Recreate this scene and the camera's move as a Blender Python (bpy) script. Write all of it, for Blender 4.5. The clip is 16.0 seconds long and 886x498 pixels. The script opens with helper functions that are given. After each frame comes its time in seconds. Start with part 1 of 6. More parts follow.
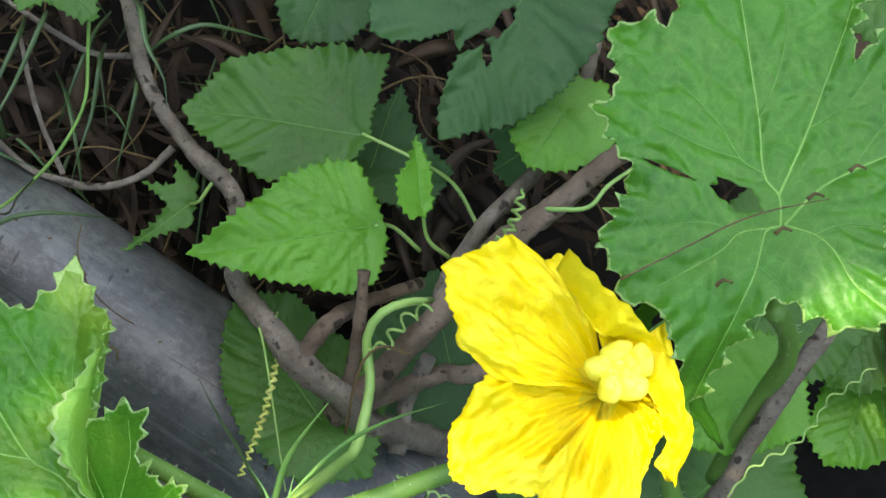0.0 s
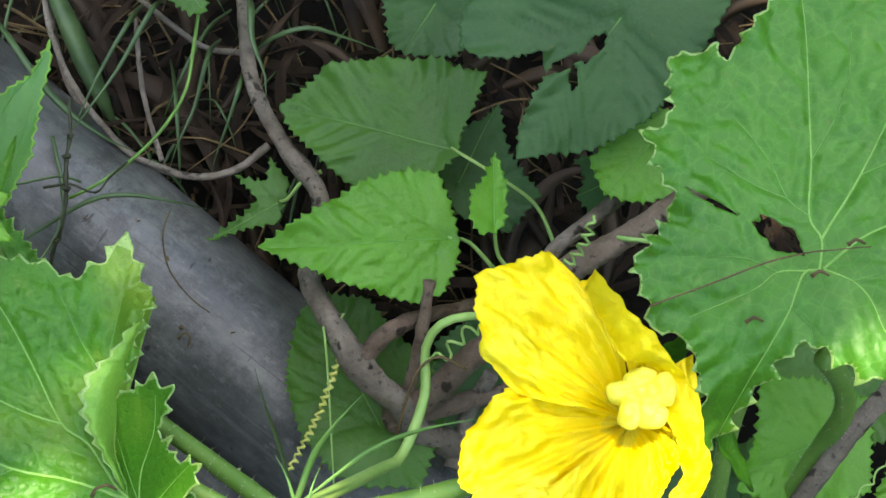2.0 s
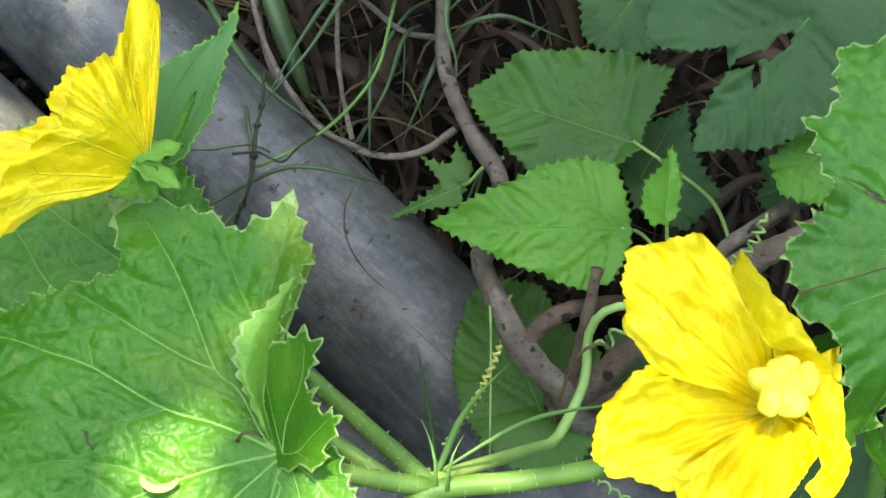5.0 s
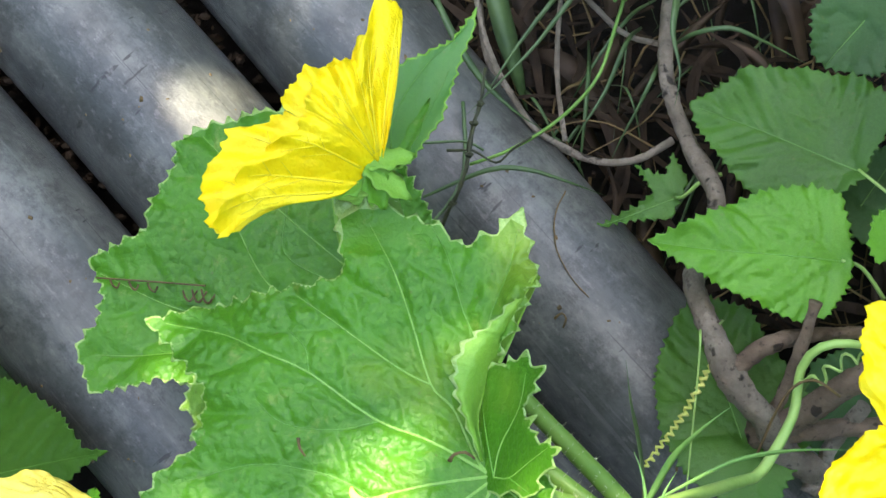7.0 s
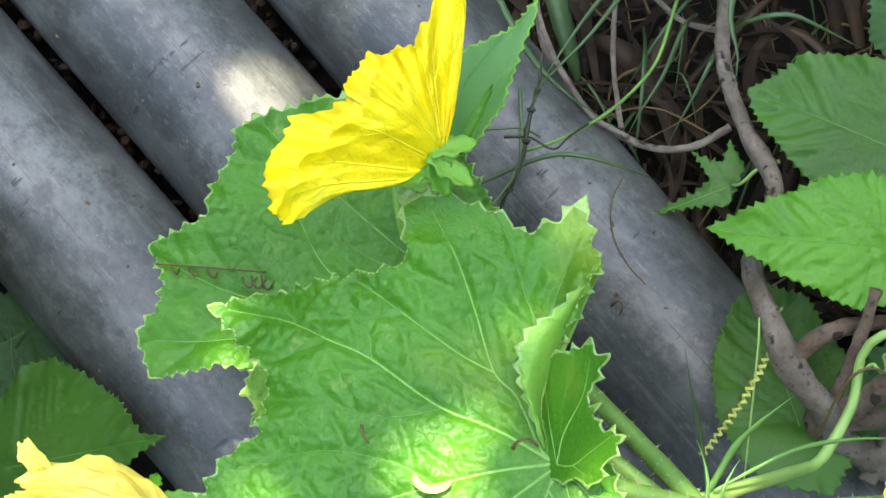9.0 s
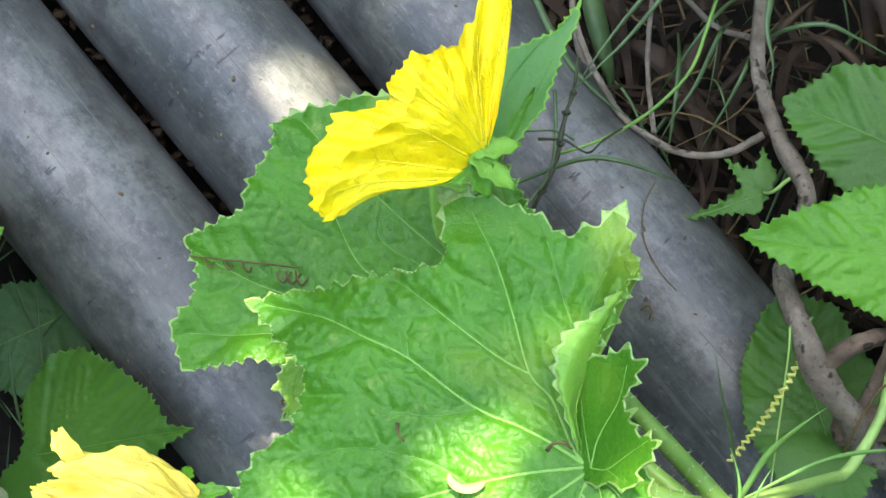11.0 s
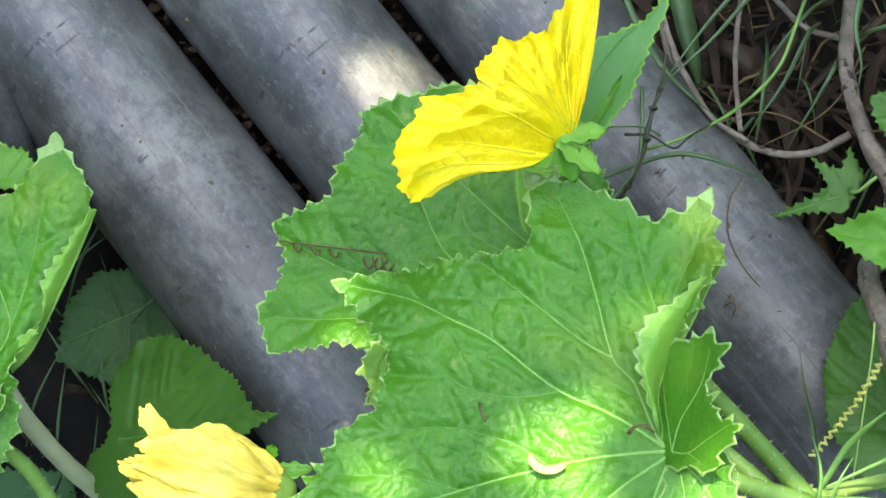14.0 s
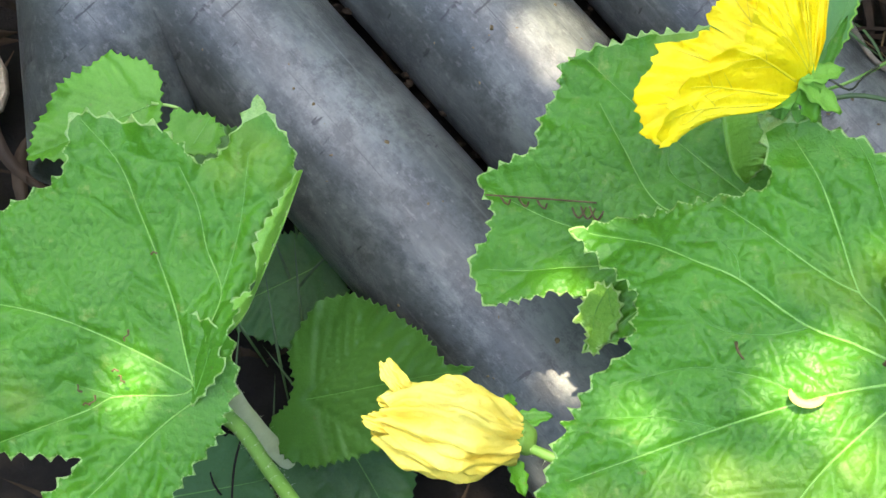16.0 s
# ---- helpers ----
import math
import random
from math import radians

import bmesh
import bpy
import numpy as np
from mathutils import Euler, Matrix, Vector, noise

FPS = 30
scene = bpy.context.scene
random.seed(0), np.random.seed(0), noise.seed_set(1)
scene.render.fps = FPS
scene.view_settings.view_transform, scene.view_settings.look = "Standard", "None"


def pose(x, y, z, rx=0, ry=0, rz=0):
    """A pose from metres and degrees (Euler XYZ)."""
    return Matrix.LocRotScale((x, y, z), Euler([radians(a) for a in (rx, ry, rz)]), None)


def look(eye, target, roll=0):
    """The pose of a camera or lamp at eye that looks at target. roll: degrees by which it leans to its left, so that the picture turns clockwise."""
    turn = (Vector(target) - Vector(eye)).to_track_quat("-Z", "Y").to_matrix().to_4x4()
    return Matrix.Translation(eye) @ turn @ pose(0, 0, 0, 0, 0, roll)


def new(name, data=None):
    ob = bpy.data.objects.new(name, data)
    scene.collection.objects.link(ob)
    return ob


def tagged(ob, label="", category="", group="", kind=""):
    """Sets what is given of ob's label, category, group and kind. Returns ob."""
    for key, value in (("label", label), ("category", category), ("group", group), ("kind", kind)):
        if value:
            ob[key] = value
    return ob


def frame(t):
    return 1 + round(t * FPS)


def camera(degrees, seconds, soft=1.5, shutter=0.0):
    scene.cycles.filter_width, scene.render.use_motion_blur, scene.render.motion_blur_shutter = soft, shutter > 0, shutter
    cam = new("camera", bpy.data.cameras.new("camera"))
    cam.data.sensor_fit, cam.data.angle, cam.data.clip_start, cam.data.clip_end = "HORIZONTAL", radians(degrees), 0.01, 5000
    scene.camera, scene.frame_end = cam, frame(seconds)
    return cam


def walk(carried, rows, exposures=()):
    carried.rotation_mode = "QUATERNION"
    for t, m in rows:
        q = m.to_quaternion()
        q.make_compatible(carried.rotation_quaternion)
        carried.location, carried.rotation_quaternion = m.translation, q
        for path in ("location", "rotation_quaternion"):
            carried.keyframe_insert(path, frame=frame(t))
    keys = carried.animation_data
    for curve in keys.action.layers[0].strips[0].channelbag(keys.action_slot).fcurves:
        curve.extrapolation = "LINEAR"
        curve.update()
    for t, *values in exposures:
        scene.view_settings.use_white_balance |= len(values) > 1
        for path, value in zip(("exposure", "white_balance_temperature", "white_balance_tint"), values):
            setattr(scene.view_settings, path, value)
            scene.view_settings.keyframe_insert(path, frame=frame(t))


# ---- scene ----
cam = camera(26.0, 16.0)
PATH = [
    (0, (0.0305, -0.1691, 0.7186), (0.1903, -0.0668, 0.2024), 39.49),
    (0.5, (0.0551, -0.1842, 0.7236), (0.2091, -0.0809, 0.2058), 43.33),
    (1, (0.0807, -0.1929, 0.7297), (0.2143, -0.0792, 0.2084), 37.81),
    (1.5, (0.0838, -0.1891, 0.7300), (0.1921, -0.0638, 0.2055), 30.12),
    (2, (0.0693, -0.1901, 0.7280), (0.1767, -0.0608, 0.2043), 28.44),
    (2.5, (0.0636, -0.1980, 0.7281), (0.1638, -0.0643, 0.2041), 27.91),
    (3, (0.0692, -0.2106, 0.7303), (0.1572, -0.0725, 0.2052), 24.94),
    (3.5, (0.0779, -0.2163, 0.7331), (0.1419, -0.0690, 0.2071), 16.11),
    (3.7, (0.0846, -0.2171, 0.7330), (0.1449, -0.0671, 0.2073), 14.07),
    (5.8, (0.0908, -0.1998, 0.7254), (0.1160, -0.0499, 0.1968), 5.84),
    (6, (0.0867, -0.1944, 0.7239), (0.1072, -0.0468, 0.1944), 4.94),
    (6.5, (0.0730, -0.1845, 0.7224), (0.0790, -0.0442, 0.1907), 1.23),
    (7, (0.0669, -0.1867, 0.7259), (0.0669, -0.0491, 0.1934), -1.04),
    (7.5, (0.0610, -0.1831, 0.7267), (0.0586, -0.0502, 0.1931), -1.58),
    (8, (0.0566, -0.1817, 0.7271), (0.0510, -0.0504, 0.1930), -2.72),
    (8.2, (0.0566, -0.1870, 0.7269), (0.0502, -0.0525, 0.1937), -3.61),
    (10.3, (0.0622, -0.1831, 0.7258), (0.0516, -0.0522, 0.1917), -5.14),
    (10.5, (0.0587, -0.1839, 0.7260), (0.0490, -0.0523, 0.1920), -4.84),
    (11, (0.0481, -0.1851, 0.7281), (0.0381, -0.0527, 0.1944), -3.54),
    (11.5, (0.0441, -0.1850, 0.7279), (0.0352, -0.0521, 0.1943), -3.42),
    (12, (0.0331, -0.1842, 0.7293), (0.0240, -0.0514, 0.1957), -1.82),
    (12.5, (0.0247, -0.1860, 0.7290), (0.0108, -0.0518, 0.1958), -2.32),
    (13, (0.0282, -0.1902, 0.7291), (0.0059, -0.0547, 0.1966), -5.65),
    (13.5, (0.0398, -0.1950, 0.7308), (0.0105, -0.0575, 0.1991), -9.15),
    (14, (0.0480, -0.1991, 0.7299), (0.0139, -0.0593, 0.1991), -11.61),
    (14.5, (0.0537, -0.1993, 0.7288), (0.0150, -0.0599, 0.1982), -13.72),
    (15, (0.0635, -0.1998, 0.7267), (0.0183, -0.0615, 0.1963), -15.29),
    (15.5, (0.0417, -0.1982, 0.7312), (-0.0033, -0.0713, 0.1979), -16.77),
    (16, (-0.0415, -0.2085, 0.7397), (-0.0560, -0.0770, 0.2059), -6.70),
]
walk(cam, [(t, look(eye, target, roll)) for t, eye, target, roll in PATH], ((0.0, 2.92, 7480, 10), (3.0, 2.92, 7480, 10), (6.5, 3.16, 7370, 10), (8.0, 3.25, 7320, 10), (11.5, 3.34, 7250, 10), (16.0, 3.28, 7250, 10)))

# ---- light ----
world = bpy.data.worlds.new("sky")
scene.world = world
world.use_nodes = True
wn = world.node_tree
sky = wn.nodes.new("ShaderNodeTexSky")
sky.sky_type = "NISHITA"
sky.sun_disc = False
SUN_ELEV, SUN_AZ = radians(79), radians(98)   # azimuth: anticlockwise from +x
sky.sun_elevation = SUN_ELEV
sky.sun_rotation = radians(90) - SUN_AZ
wn.nodes["Background"].inputs["Strength"].default_value = 0.14
wn.links.new(sky.outputs["Color"], wn.nodes["Background"].inputs["Color"])
sun = new("sun", bpy.data.lights.new("sun", "SUN"))
sun.data.energy, sun.data.angle, sun.data.color = 2.1, radians(0.55), (1.0, 0.93, 0.78)
SUN_WAY = Vector((math.cos(SUN_ELEV) * math.cos(SUN_AZ), math.cos(SUN_ELEV) * math.sin(SUN_AZ), math.sin(SUN_ELEV)))
sun.matrix_world = look(SUN_WAY * 3, (0, 0, 0))


# ---- materials ----
class Nodes:
    """A small helper to write node trees briefly."""

    def __init__(self, name):
        self.mat = bpy.data.materials.new(name)
        self.mat.use_nodes = True
        self.t = self.mat.node_tree
        self.b = self.t.nodes["Principled BSDF"]
        self.out = self.t.nodes["Material Output"]
        self.co = self.add("ShaderNodeTexCoord").outputs["Object"]

    def add(self, kind, **props):
        n = self.t.nodes.new(kind)
        for k, v in props.items():
            setattr(n, k, v)
        return n

    def put(self, socket, value):
        if isinstance(value, bpy.types.NodeSocket):
            self.t.links.new(value, socket)
        else:
            socket.default_value = value

    def noise(self, scale, detail=4.0, rough=0.55, co=None, stretch=None):
        n = self.add("ShaderNodeTexNoise")
        src = co or self.co
        if stretch:
            m = self.add("ShaderNodeMapping")
            self.put(m.inputs["Scale"], stretch)
            self.put(m.inputs["Vector"], src)
            src = m.outputs["Vector"]
        self.put(n.inputs["Vector"], src)
        n.inputs["Scale"].default_value, n.inputs["Detail"].default_value, n.inputs["Roughness"].default_value = scale, detail, rough
        return n.outputs["Fac"]

    def cells(self, scale, feature="DISTANCE_TO_EDGE"):
        n = self.add("ShaderNodeTexVoronoi", feature=feature)
        w = self.add("ShaderNodeTexNoise")
        w.inputs["Scale"].default_value = scale * 0.6
        self.put(w.inputs["Vector"], self.co)
        a = self.add("ShaderNodeVectorMath", operation="SCALE")
        self.put(a.inputs[0], w.outputs["Color"])
        a.inputs["Scale"].default_value = 0.5 / scale
        s = self.add("ShaderNodeVectorMath", operation="ADD")
        self.put(s.inputs[0], self.co)
        self.put(s.inputs[1], a.outputs[0])
        self.put(n.inputs["Vector"], s.outputs[0])
        n.inputs["Scale"].default_value = scale
        return n.outputs["Distance"]

    def ramp(self, fac, *stops):
        n = self.add("ShaderNodeValToRGB")
        e = n.color_ramp.elements
        while len(e) < len(stops):
            e.new(0.5)
        for el, (p, c) in zip(e, stops):
            el.position, el.color = p, (c, c, c, 1) if isinstance(c, (int, float)) else (*c, 1)
        self.put(n.inputs["Fac"], fac)
        return n.outputs["Color"]

    def mix(self, fac, a, b, blend="MIX"):
        n = self.add("ShaderNodeMix", data_type="RGBA", blend_type=blend)
        for i, v in ((0, fac), (6, a), (7, b)):
            self.put(n.inputs[i], (*v, 1) if isinstance(v, tuple) and len(v) == 3 else v)
        return n.outputs[2]

    def bump(self, height, depth, strength=1.0, after=None):
        n = self.add("ShaderNodeBump")
        n.inputs["Distance"].default_value, n.inputs["Strength"].default_value = depth, strength
        self.put(n.inputs["Height"], height)
        if after:
            self.put(n.inputs["Normal"], after)
        return n.outputs["Normal"]

    def done(self, color, rough=0.5, normal=None, spec=0.5, translucent=None, share=0.35, metal=0.0, sheen=0.0):
        self.put(self.b.inputs["Base Color"], (*color, 1) if isinstance(color, tuple) else color)
        self.put(self.b.inputs["Roughness"], rough)
        self.b.inputs["Specular IOR Level"].default_value = spec
        self.b.inputs["Metallic"].default_value = metal
        self.b.inputs["Sheen Weight"].default_value = sheen
        if normal:
            self.put(self.b.inputs["Normal"], normal)
        if translucent is not None:
            tr = self.add("ShaderNodeBsdfTranslucent")
            self.put(tr.inputs["Color"], (*translucent, 1) if isinstance(translucent, tuple) else translucent)
            if normal:
                self.put(tr.inputs["Normal"], normal)
            m = self.add("ShaderNodeMixShader")
            m.inputs["Fac"].default_value = share
            self.t.links.new(self.b.outputs["BSDF"], m.inputs[1])
            self.t.links.new(tr.outputs["BSDF"], m.inputs[2])
            self.t.links.new(m.outputs["Shader"], self.out.inputs["Surface"])
        return self.mat


def leaf_material(name, dark, mid, light, cell, rough=0.45, depth=0.0006, spec=0.5, yellow=0.0, net=0.35):
    n = Nodes(name)
    c = n.ramp(n.noise(28, 5), (0.3, dark), (0.55, mid), (0.8, light))
    fine = n.noise(cell * 2.2, 4, 0.6)
    c = n.mix(n.ramp(fine, (0.42, 0.0), (0.66, 0.4)), c, light)
    big, small = n.cells(cell), n.cells(cell * 2.6)
    c = n.mix(n.ramp(small, (0.0, net), (0.06, 0.0)), c, tuple(v * 1.35 + 0.005 for v in light))
    if yellow:
        c = n.mix(n.ramp(n.noise(16, 3), (0.56, 0.0), (0.74, yellow)), c, (0.26, 0.33, 0.04))
        c = n.mix(n.ramp(n.noise(120, 5, 0.7), (0.60, 0.0), (0.72, yellow * 0.9)), c, (0.30, 0.36, 0.09))
    spots = n.ramp(n.noise(420, 2), (0.70, 0.0), (0.76, 0.5))
    c = n.mix(spots, c, (0.12, 0.13, 0.03))
    nb = n.bump(n.ramp(big, (0.0, 0.0), (0.2, 0.6), (0.6, 1.0)), depth * 0.5, 0.6)
    nb = n.bump(n.ramp(small, (0.0, 0.0), (0.25, 1.0)), depth * 0.15, 0.5, nb)
    nb = n.bump(n.noise(900, 3), 0.0002, 0.5, nb)
    tl = n.mix(0.5, c, (0.26, 0.46, 0.015))
    return n.done(c, n.ramp(n.noise(60, 3), (0.3, rough - 0.08), (0.7, rough + 0.1)), nb, spec, tl, 0.25)


LEAF = leaf_material("gourd_leaf", (0.034, 0.140, 0.008), (0.053, 0.200, 0.011), (0.086, 0.262, 0.018), 330, 0.42, 0.0005, 0.32, 0.45, 0.14)
LEAF_NET = leaf_material("gourd_leaf_netted", (0.032, 0.138, 0.008), (0.047, 0.180, 0.011), (0.068, 0.225, 0.018), 105, 0.44, 0.0005, 0.36, 0.25, 0.42)
LEAF_UNDER = leaf_material("gourd_leaf_underside", (0.10, 0.28, 0.025), (0.15, 0.35, 0.035), (0.21, 0.41, 0.06), 330, 0.5, 0.0004, 0.35, 0.5, 0.2)
LEAF_SMOOTH = leaf_material("gourd_leaf_smooth", (0.040, 0.165, 0.022), (0.056, 0.205, 0.028), (0.076, 0.245, 0.036), 420, 0.42, 0.0001, 0.5, 0.0, 0.1)
RIM = leaf_material("gourd_leaf_rim", (0.16, 0.30, 0.07), (0.22, 0.38, 0.09), (0.34, 0.46, 0.14), 300)
VEIN = leaf_material("gourd_vein", (0.14, 0.34, 0.045), (0.19, 0.40, 0.065), (0.25, 0.45, 0.09), 500)
VEIN_SIDE = leaf_material("gourd_side_vein", (0.085, 0.27, 0.032), (0.105, 0.31, 0.040), (0.135, 0.35, 0.052), 500)
MULB = leaf_material("mulberry_leaf", (0.033, 0.100, 0.011), (0.047, 0.140, 0.015), (0.064, 0.172, 0.022), 420, 0.5, 0.00012, 0.35, 0, 0.25)
MULB_BRIGHT = leaf_material("mulberry_leaf_young", (0.062, 0.200, 0.012), (0.085, 0.265, 0.017), (0.115, 0.315, 0.026), 420, 0.45, 0.00012, 0.35, 0, 0.25)
# Darker mulberry green: shade put in for low leaves, own colour elsewhere.
MULB_DARK = leaf_material("dark_and_shaded_leaf", (0.022, 0.068, 0.017), (0.033, 0.098, 0.024), (0.046, 0.122, 0.032), 380, 0.55, 0.00012, 0.3, 0, 0.25)
MULB_VEIN = leaf_material("mulberry_vein", (0.080, 0.215, 0.030), (0.100, 0.255, 0.040), (0.13, 0.30, 0.055), 600, 0.5, 0.00005)
MULB_SIDE = leaf_material("mulberry_side_vein", (0.055, 0.165, 0.020), (0.070, 0.200, 0.027), (0.090, 0.235, 0.036), 600, 0.5, 0.00005)


def petal_material():
    n = Nodes("petal")
    c = n.ramp(n.noise(55, 5, 0.6), (0.28, (0.92, 0.69, 0.008)), (0.5, (0.95, 0.79, 0.012)), (0.75, (0.96, 0.87, 0.05)))
    nb = n.bump(n.noise(130, 6, 0.6), 0.0020, 0.9)
    return n.done(c, 0.5, nb, 0.35, (0.93, 0.70, 0.010), 0.35)


def petal_material_pale():
    n = Nodes("petal_pale")
    c = n.ramp(n.noise(60, 4), (0.3, (0.86, 0.67, 0.08)), (0.6, (0.92, 0.78, 0.15)), (0.85, (0.93, 0.84, 0.28)))
    nb = n.bump(n.noise(300, 5, 0.65), 0.0012, 0.9)
    return n.done(c, 0.6, nb, 0.3, (0.9, 0.7, 0.1), 0.3)


def plain(name, a, b, scale, rough=0.6, depth=0.0004, spec=0.4, stretch=None, tl=None):
    n = Nodes(name)
    f = n.noise(scale, 5, 0.6, stretch=stretch)
    c = n.ramp(f, (0.3, a), (0.7, b))
    return n.done(c, rough, n.bump(n.noise(scale * 4, 4, stretch=stretch), depth), spec, tl, 0.25)


PETAL, PETAL_PALE = petal_material(), petal_material_pale()
PETAL_VEIN = plain("petal_vein", (0.82, 0.60, 0.008), (0.88, 0.68, 0.012), 300)
PETAL_RIB = plain("petal_rib", (0.62, 0.50, 0.010), (0.76, 0.61, 0.012), 300)
THROAT = plain("petal_throat", (0.70, 0.58, 0.02), (0.82, 0.72, 0.06), 120, 0.55, 0.0006, 0.3, None, (0.8, 0.75, 0.05))
STAMEN = plain("stamen", (0.80, 0.70, 0.035), (0.90, 0.82, 0.10), 200, 0.6, 0.0003)
STEM = plain("stem", (0.09, 0.22, 0.035), (0.18, 0.34, 0.065), 60, 0.5, 0.0003, 0.4, (1, 1, 1), (0.3, 0.5, 0.08))
CREAM = plain("cream_stem", (0.40, 0.42, 0.22), (0.54, 0.54, 0.32), 60, 0.55, 0.0003)
HAIR = plain("stem_hair", (0.45, 0.52, 0.30), (0.6, 0.65, 0.42), 100, 0.5, 0.0)
TENDRIL = plain("tendril", (0.20, 0.36, 0.08), (0.30, 0.46, 0.12), 90, 0.5)
TENDRIL_DRY = plain("tendril_dry", (0.40, 0.46, 0.08), (0.58, 0.58, 0.16), 200, 0.6)
DRY = plain("dry_bits", (0.058, 0.036, 0.010), (0.135, 0.088, 0.028), 300, 0.7)
WEED = plain("dead_weed", (0.014, 0.018, 0.006), (0.045, 0.050, 0.018), 200, 0.7)
CHIP = plain("pale_wood", (0.22, 0.17, 0.11), (0.36, 0.29, 0.20), 90, 0.8, 0.0006, 0.2, (1, 6, 1))
# Both litter browns are darkened to stand in for shade under the shrub.
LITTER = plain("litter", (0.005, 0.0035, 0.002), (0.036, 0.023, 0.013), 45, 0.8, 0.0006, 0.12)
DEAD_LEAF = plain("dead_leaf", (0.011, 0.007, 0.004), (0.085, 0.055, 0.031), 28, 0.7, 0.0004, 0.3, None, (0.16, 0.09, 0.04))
GRASS = plain("grass", (0.028, 0.060, 0.017), (0.064, 0.115, 0.036), 70, 0.5, 0.0002, 0.4)
GRASS_LIGHT = plain("grass_light", (0.10, 0.24, 0.05), (0.17, 0.33, 0.08), 70, 0.5, 0.0002, 0.4)
FALLEN = plain("fallen_petal", (0.44, 0.33, 0.06), (0.55, 0.43, 0.10), 120, 0.6)


def bark_material(name, dark, mid, light):
    n = Nodes(name)
    c = n.ramp(n.noise(55, 6, 0.7), (0.25, dark), (0.5, mid), (0.75, light))
    c = n.mix(n.ramp(n.noise(420, 2), (0.62, 0.0), (0.70, 0.6)), c, (0.03, 0.022, 0.015))
    c = n.mix(n.ramp(n.noise(150, 5, 0.7), (0.58, 0.0), (0.72, 0.4)), c, (0.07, 0.050, 0.032))
    pits = n.ramp(n.noise(130, 2, 0.4), (0.66, 0.0), (0.70, 0.85))
    c = n.mix(pits, c, (0.025, 0.018, 0.012))
    nb = n.bump(n.noise(300, 6, 0.75), 0.003, 1.0)
    nb = n.bump(pits, 0.0016, 0.8, nb)
    return n.done(c, 0.75, nb, 0.3)


BARK = bark_material("bark_grey", (0.10, 0.080, 0.056), (0.22, 0.180, 0.130), (0.40, 0.34, 0.26))
BARK_BROWN = bark_material("bark_brown", (0.09, 0.060, 0.038), (0.20, 0.140, 0.092), (0.32, 0.235, 0.165))


def pipe_material():
    n = Nodes("pipe_polyethylene")
    turn = n.add("ShaderNodeMapping")
    turn.inputs["Rotation"].default_value = (0, 0, radians(-130))
    n.put(turn.inputs["Vector"], n.co)
    n.co = turn.outputs["Vector"]
    c = n.ramp(n.noise(8, 5, 0.6, stretch=(0.6, 3, 3)), (0.3, (0.039, 0.043, 0.039)), (0.6, (0.064, 0.069, 0.062)), (0.85, (0.104, 0.110, 0.098)))
    dust = n.ramp(n.noise(16, 7, 0.72, stretch=(0.7, 2, 2)), (0.44, 0.0), (0.72, 0.7))
    c = n.mix(dust, c, (0.210, 0.213, 0.180))
    worn = n.ramp(n.noise(70, 8, 0.82), (0.46, 0.0), (0.60, 0.7))
    c = n.mix(worn, c, (0.020, 0.020, 0.018))
    scr = n.ramp(n.noise(48, 5, 0.7, stretch=(0.06, 6, 6)), (0.60, 0.0), (0.70, 0.5))
    c = n.mix(scr, c, (0.13, 0.13, 0.125))
    thin = n.ramp(n.noise(70, 3, 0.6, stretch=(0.10, 9, 9)), (0.66, 0.0), (0.70, 0.6))
    c = n.mix(thin, c, (0.010, 0.010, 0.010))
    fleck = n.ramp(n.noise(620, 2), (0.74, 0.0), (0.78, 0.6))
    c = n.mix(fleck, c, (0.24, 0.23, 0.20))
    mark = n.ramp(n.noise(130, 3, 0.5, stretch=(2.2, 0.4, 1)), (0.70, 0.0), (0.73, 0.9))
    c = n.mix(mark, c, (0.010, 0.009, 0.008))
    scuff = n.ramp(n.noise(240, 5, 0.7, stretch=(0.8, 1.6, 1.6)), (0.56, 0.0), (0.68, 0.45))
    c = n.mix(scuff, c, (0.165, 0.160, 0.145))
    mud = n.ramp(n.noise(26, 6, 0.7), (0.60, 0.0), (0.74, 0.5))
    c = n.mix(mud, c, (0.14, 0.115, 0.085))
    r = n.ramp(n.noise(30, 6, 0.7, stretch=(0.5, 2, 2)), (0.3, 0.30), (0.7, 0.48))
    relief = n.bump(n.noise(90, 6, 0.7, stretch=(0.3, 2, 2)), 0.0005, 0.6)
    return n.done(c, r, n.bump(n.noise(260, 6, 0.75), 0.0005, 0.6, relief), 0.5)


PIPE = pipe_material()


def soil_material():
    n = Nodes("soil")
    # Soil browns set extra low, so the colour carries part of the shade.
    c = n.ramp(n.noise(40, 8, 0.7), (0.3, (0.006, 0.005, 0.004)), (0.6, (0.016, 0.012, 0.009)), (0.85, (0.032, 0.024, 0.017)))
    return n.done(c, 0.9, n.bump(n.noise(120, 8, 0.75), 0.006), 0.2)


SOIL = soil_material()


# ---- building helpers ----
from mathutils import geometry, kdtree

def mesh_object(name, verts, faces, mats, parent=None, label="", slots=None, smooth=True):
    me = bpy.data.meshes.new(name)
    me.from_pydata([tuple(map(float, v)) for v in verts], [], [tuple(map(int, q)) for q in faces])
    for m in mats if isinstance(mats, (list, tuple)) else [mats]:
        me.materials.append(m)
    if slots is not None:
        me.polygons.foreach_set("material_index", slots)
    if smooth:
        me.polygons.foreach_set("use_smooth", [True] * len(me.polygons))
    me.update()
    ob = new(name, me)
    if parent:
        ob.parent = parent
    if label:
        tagged(ob, label)
    return ob


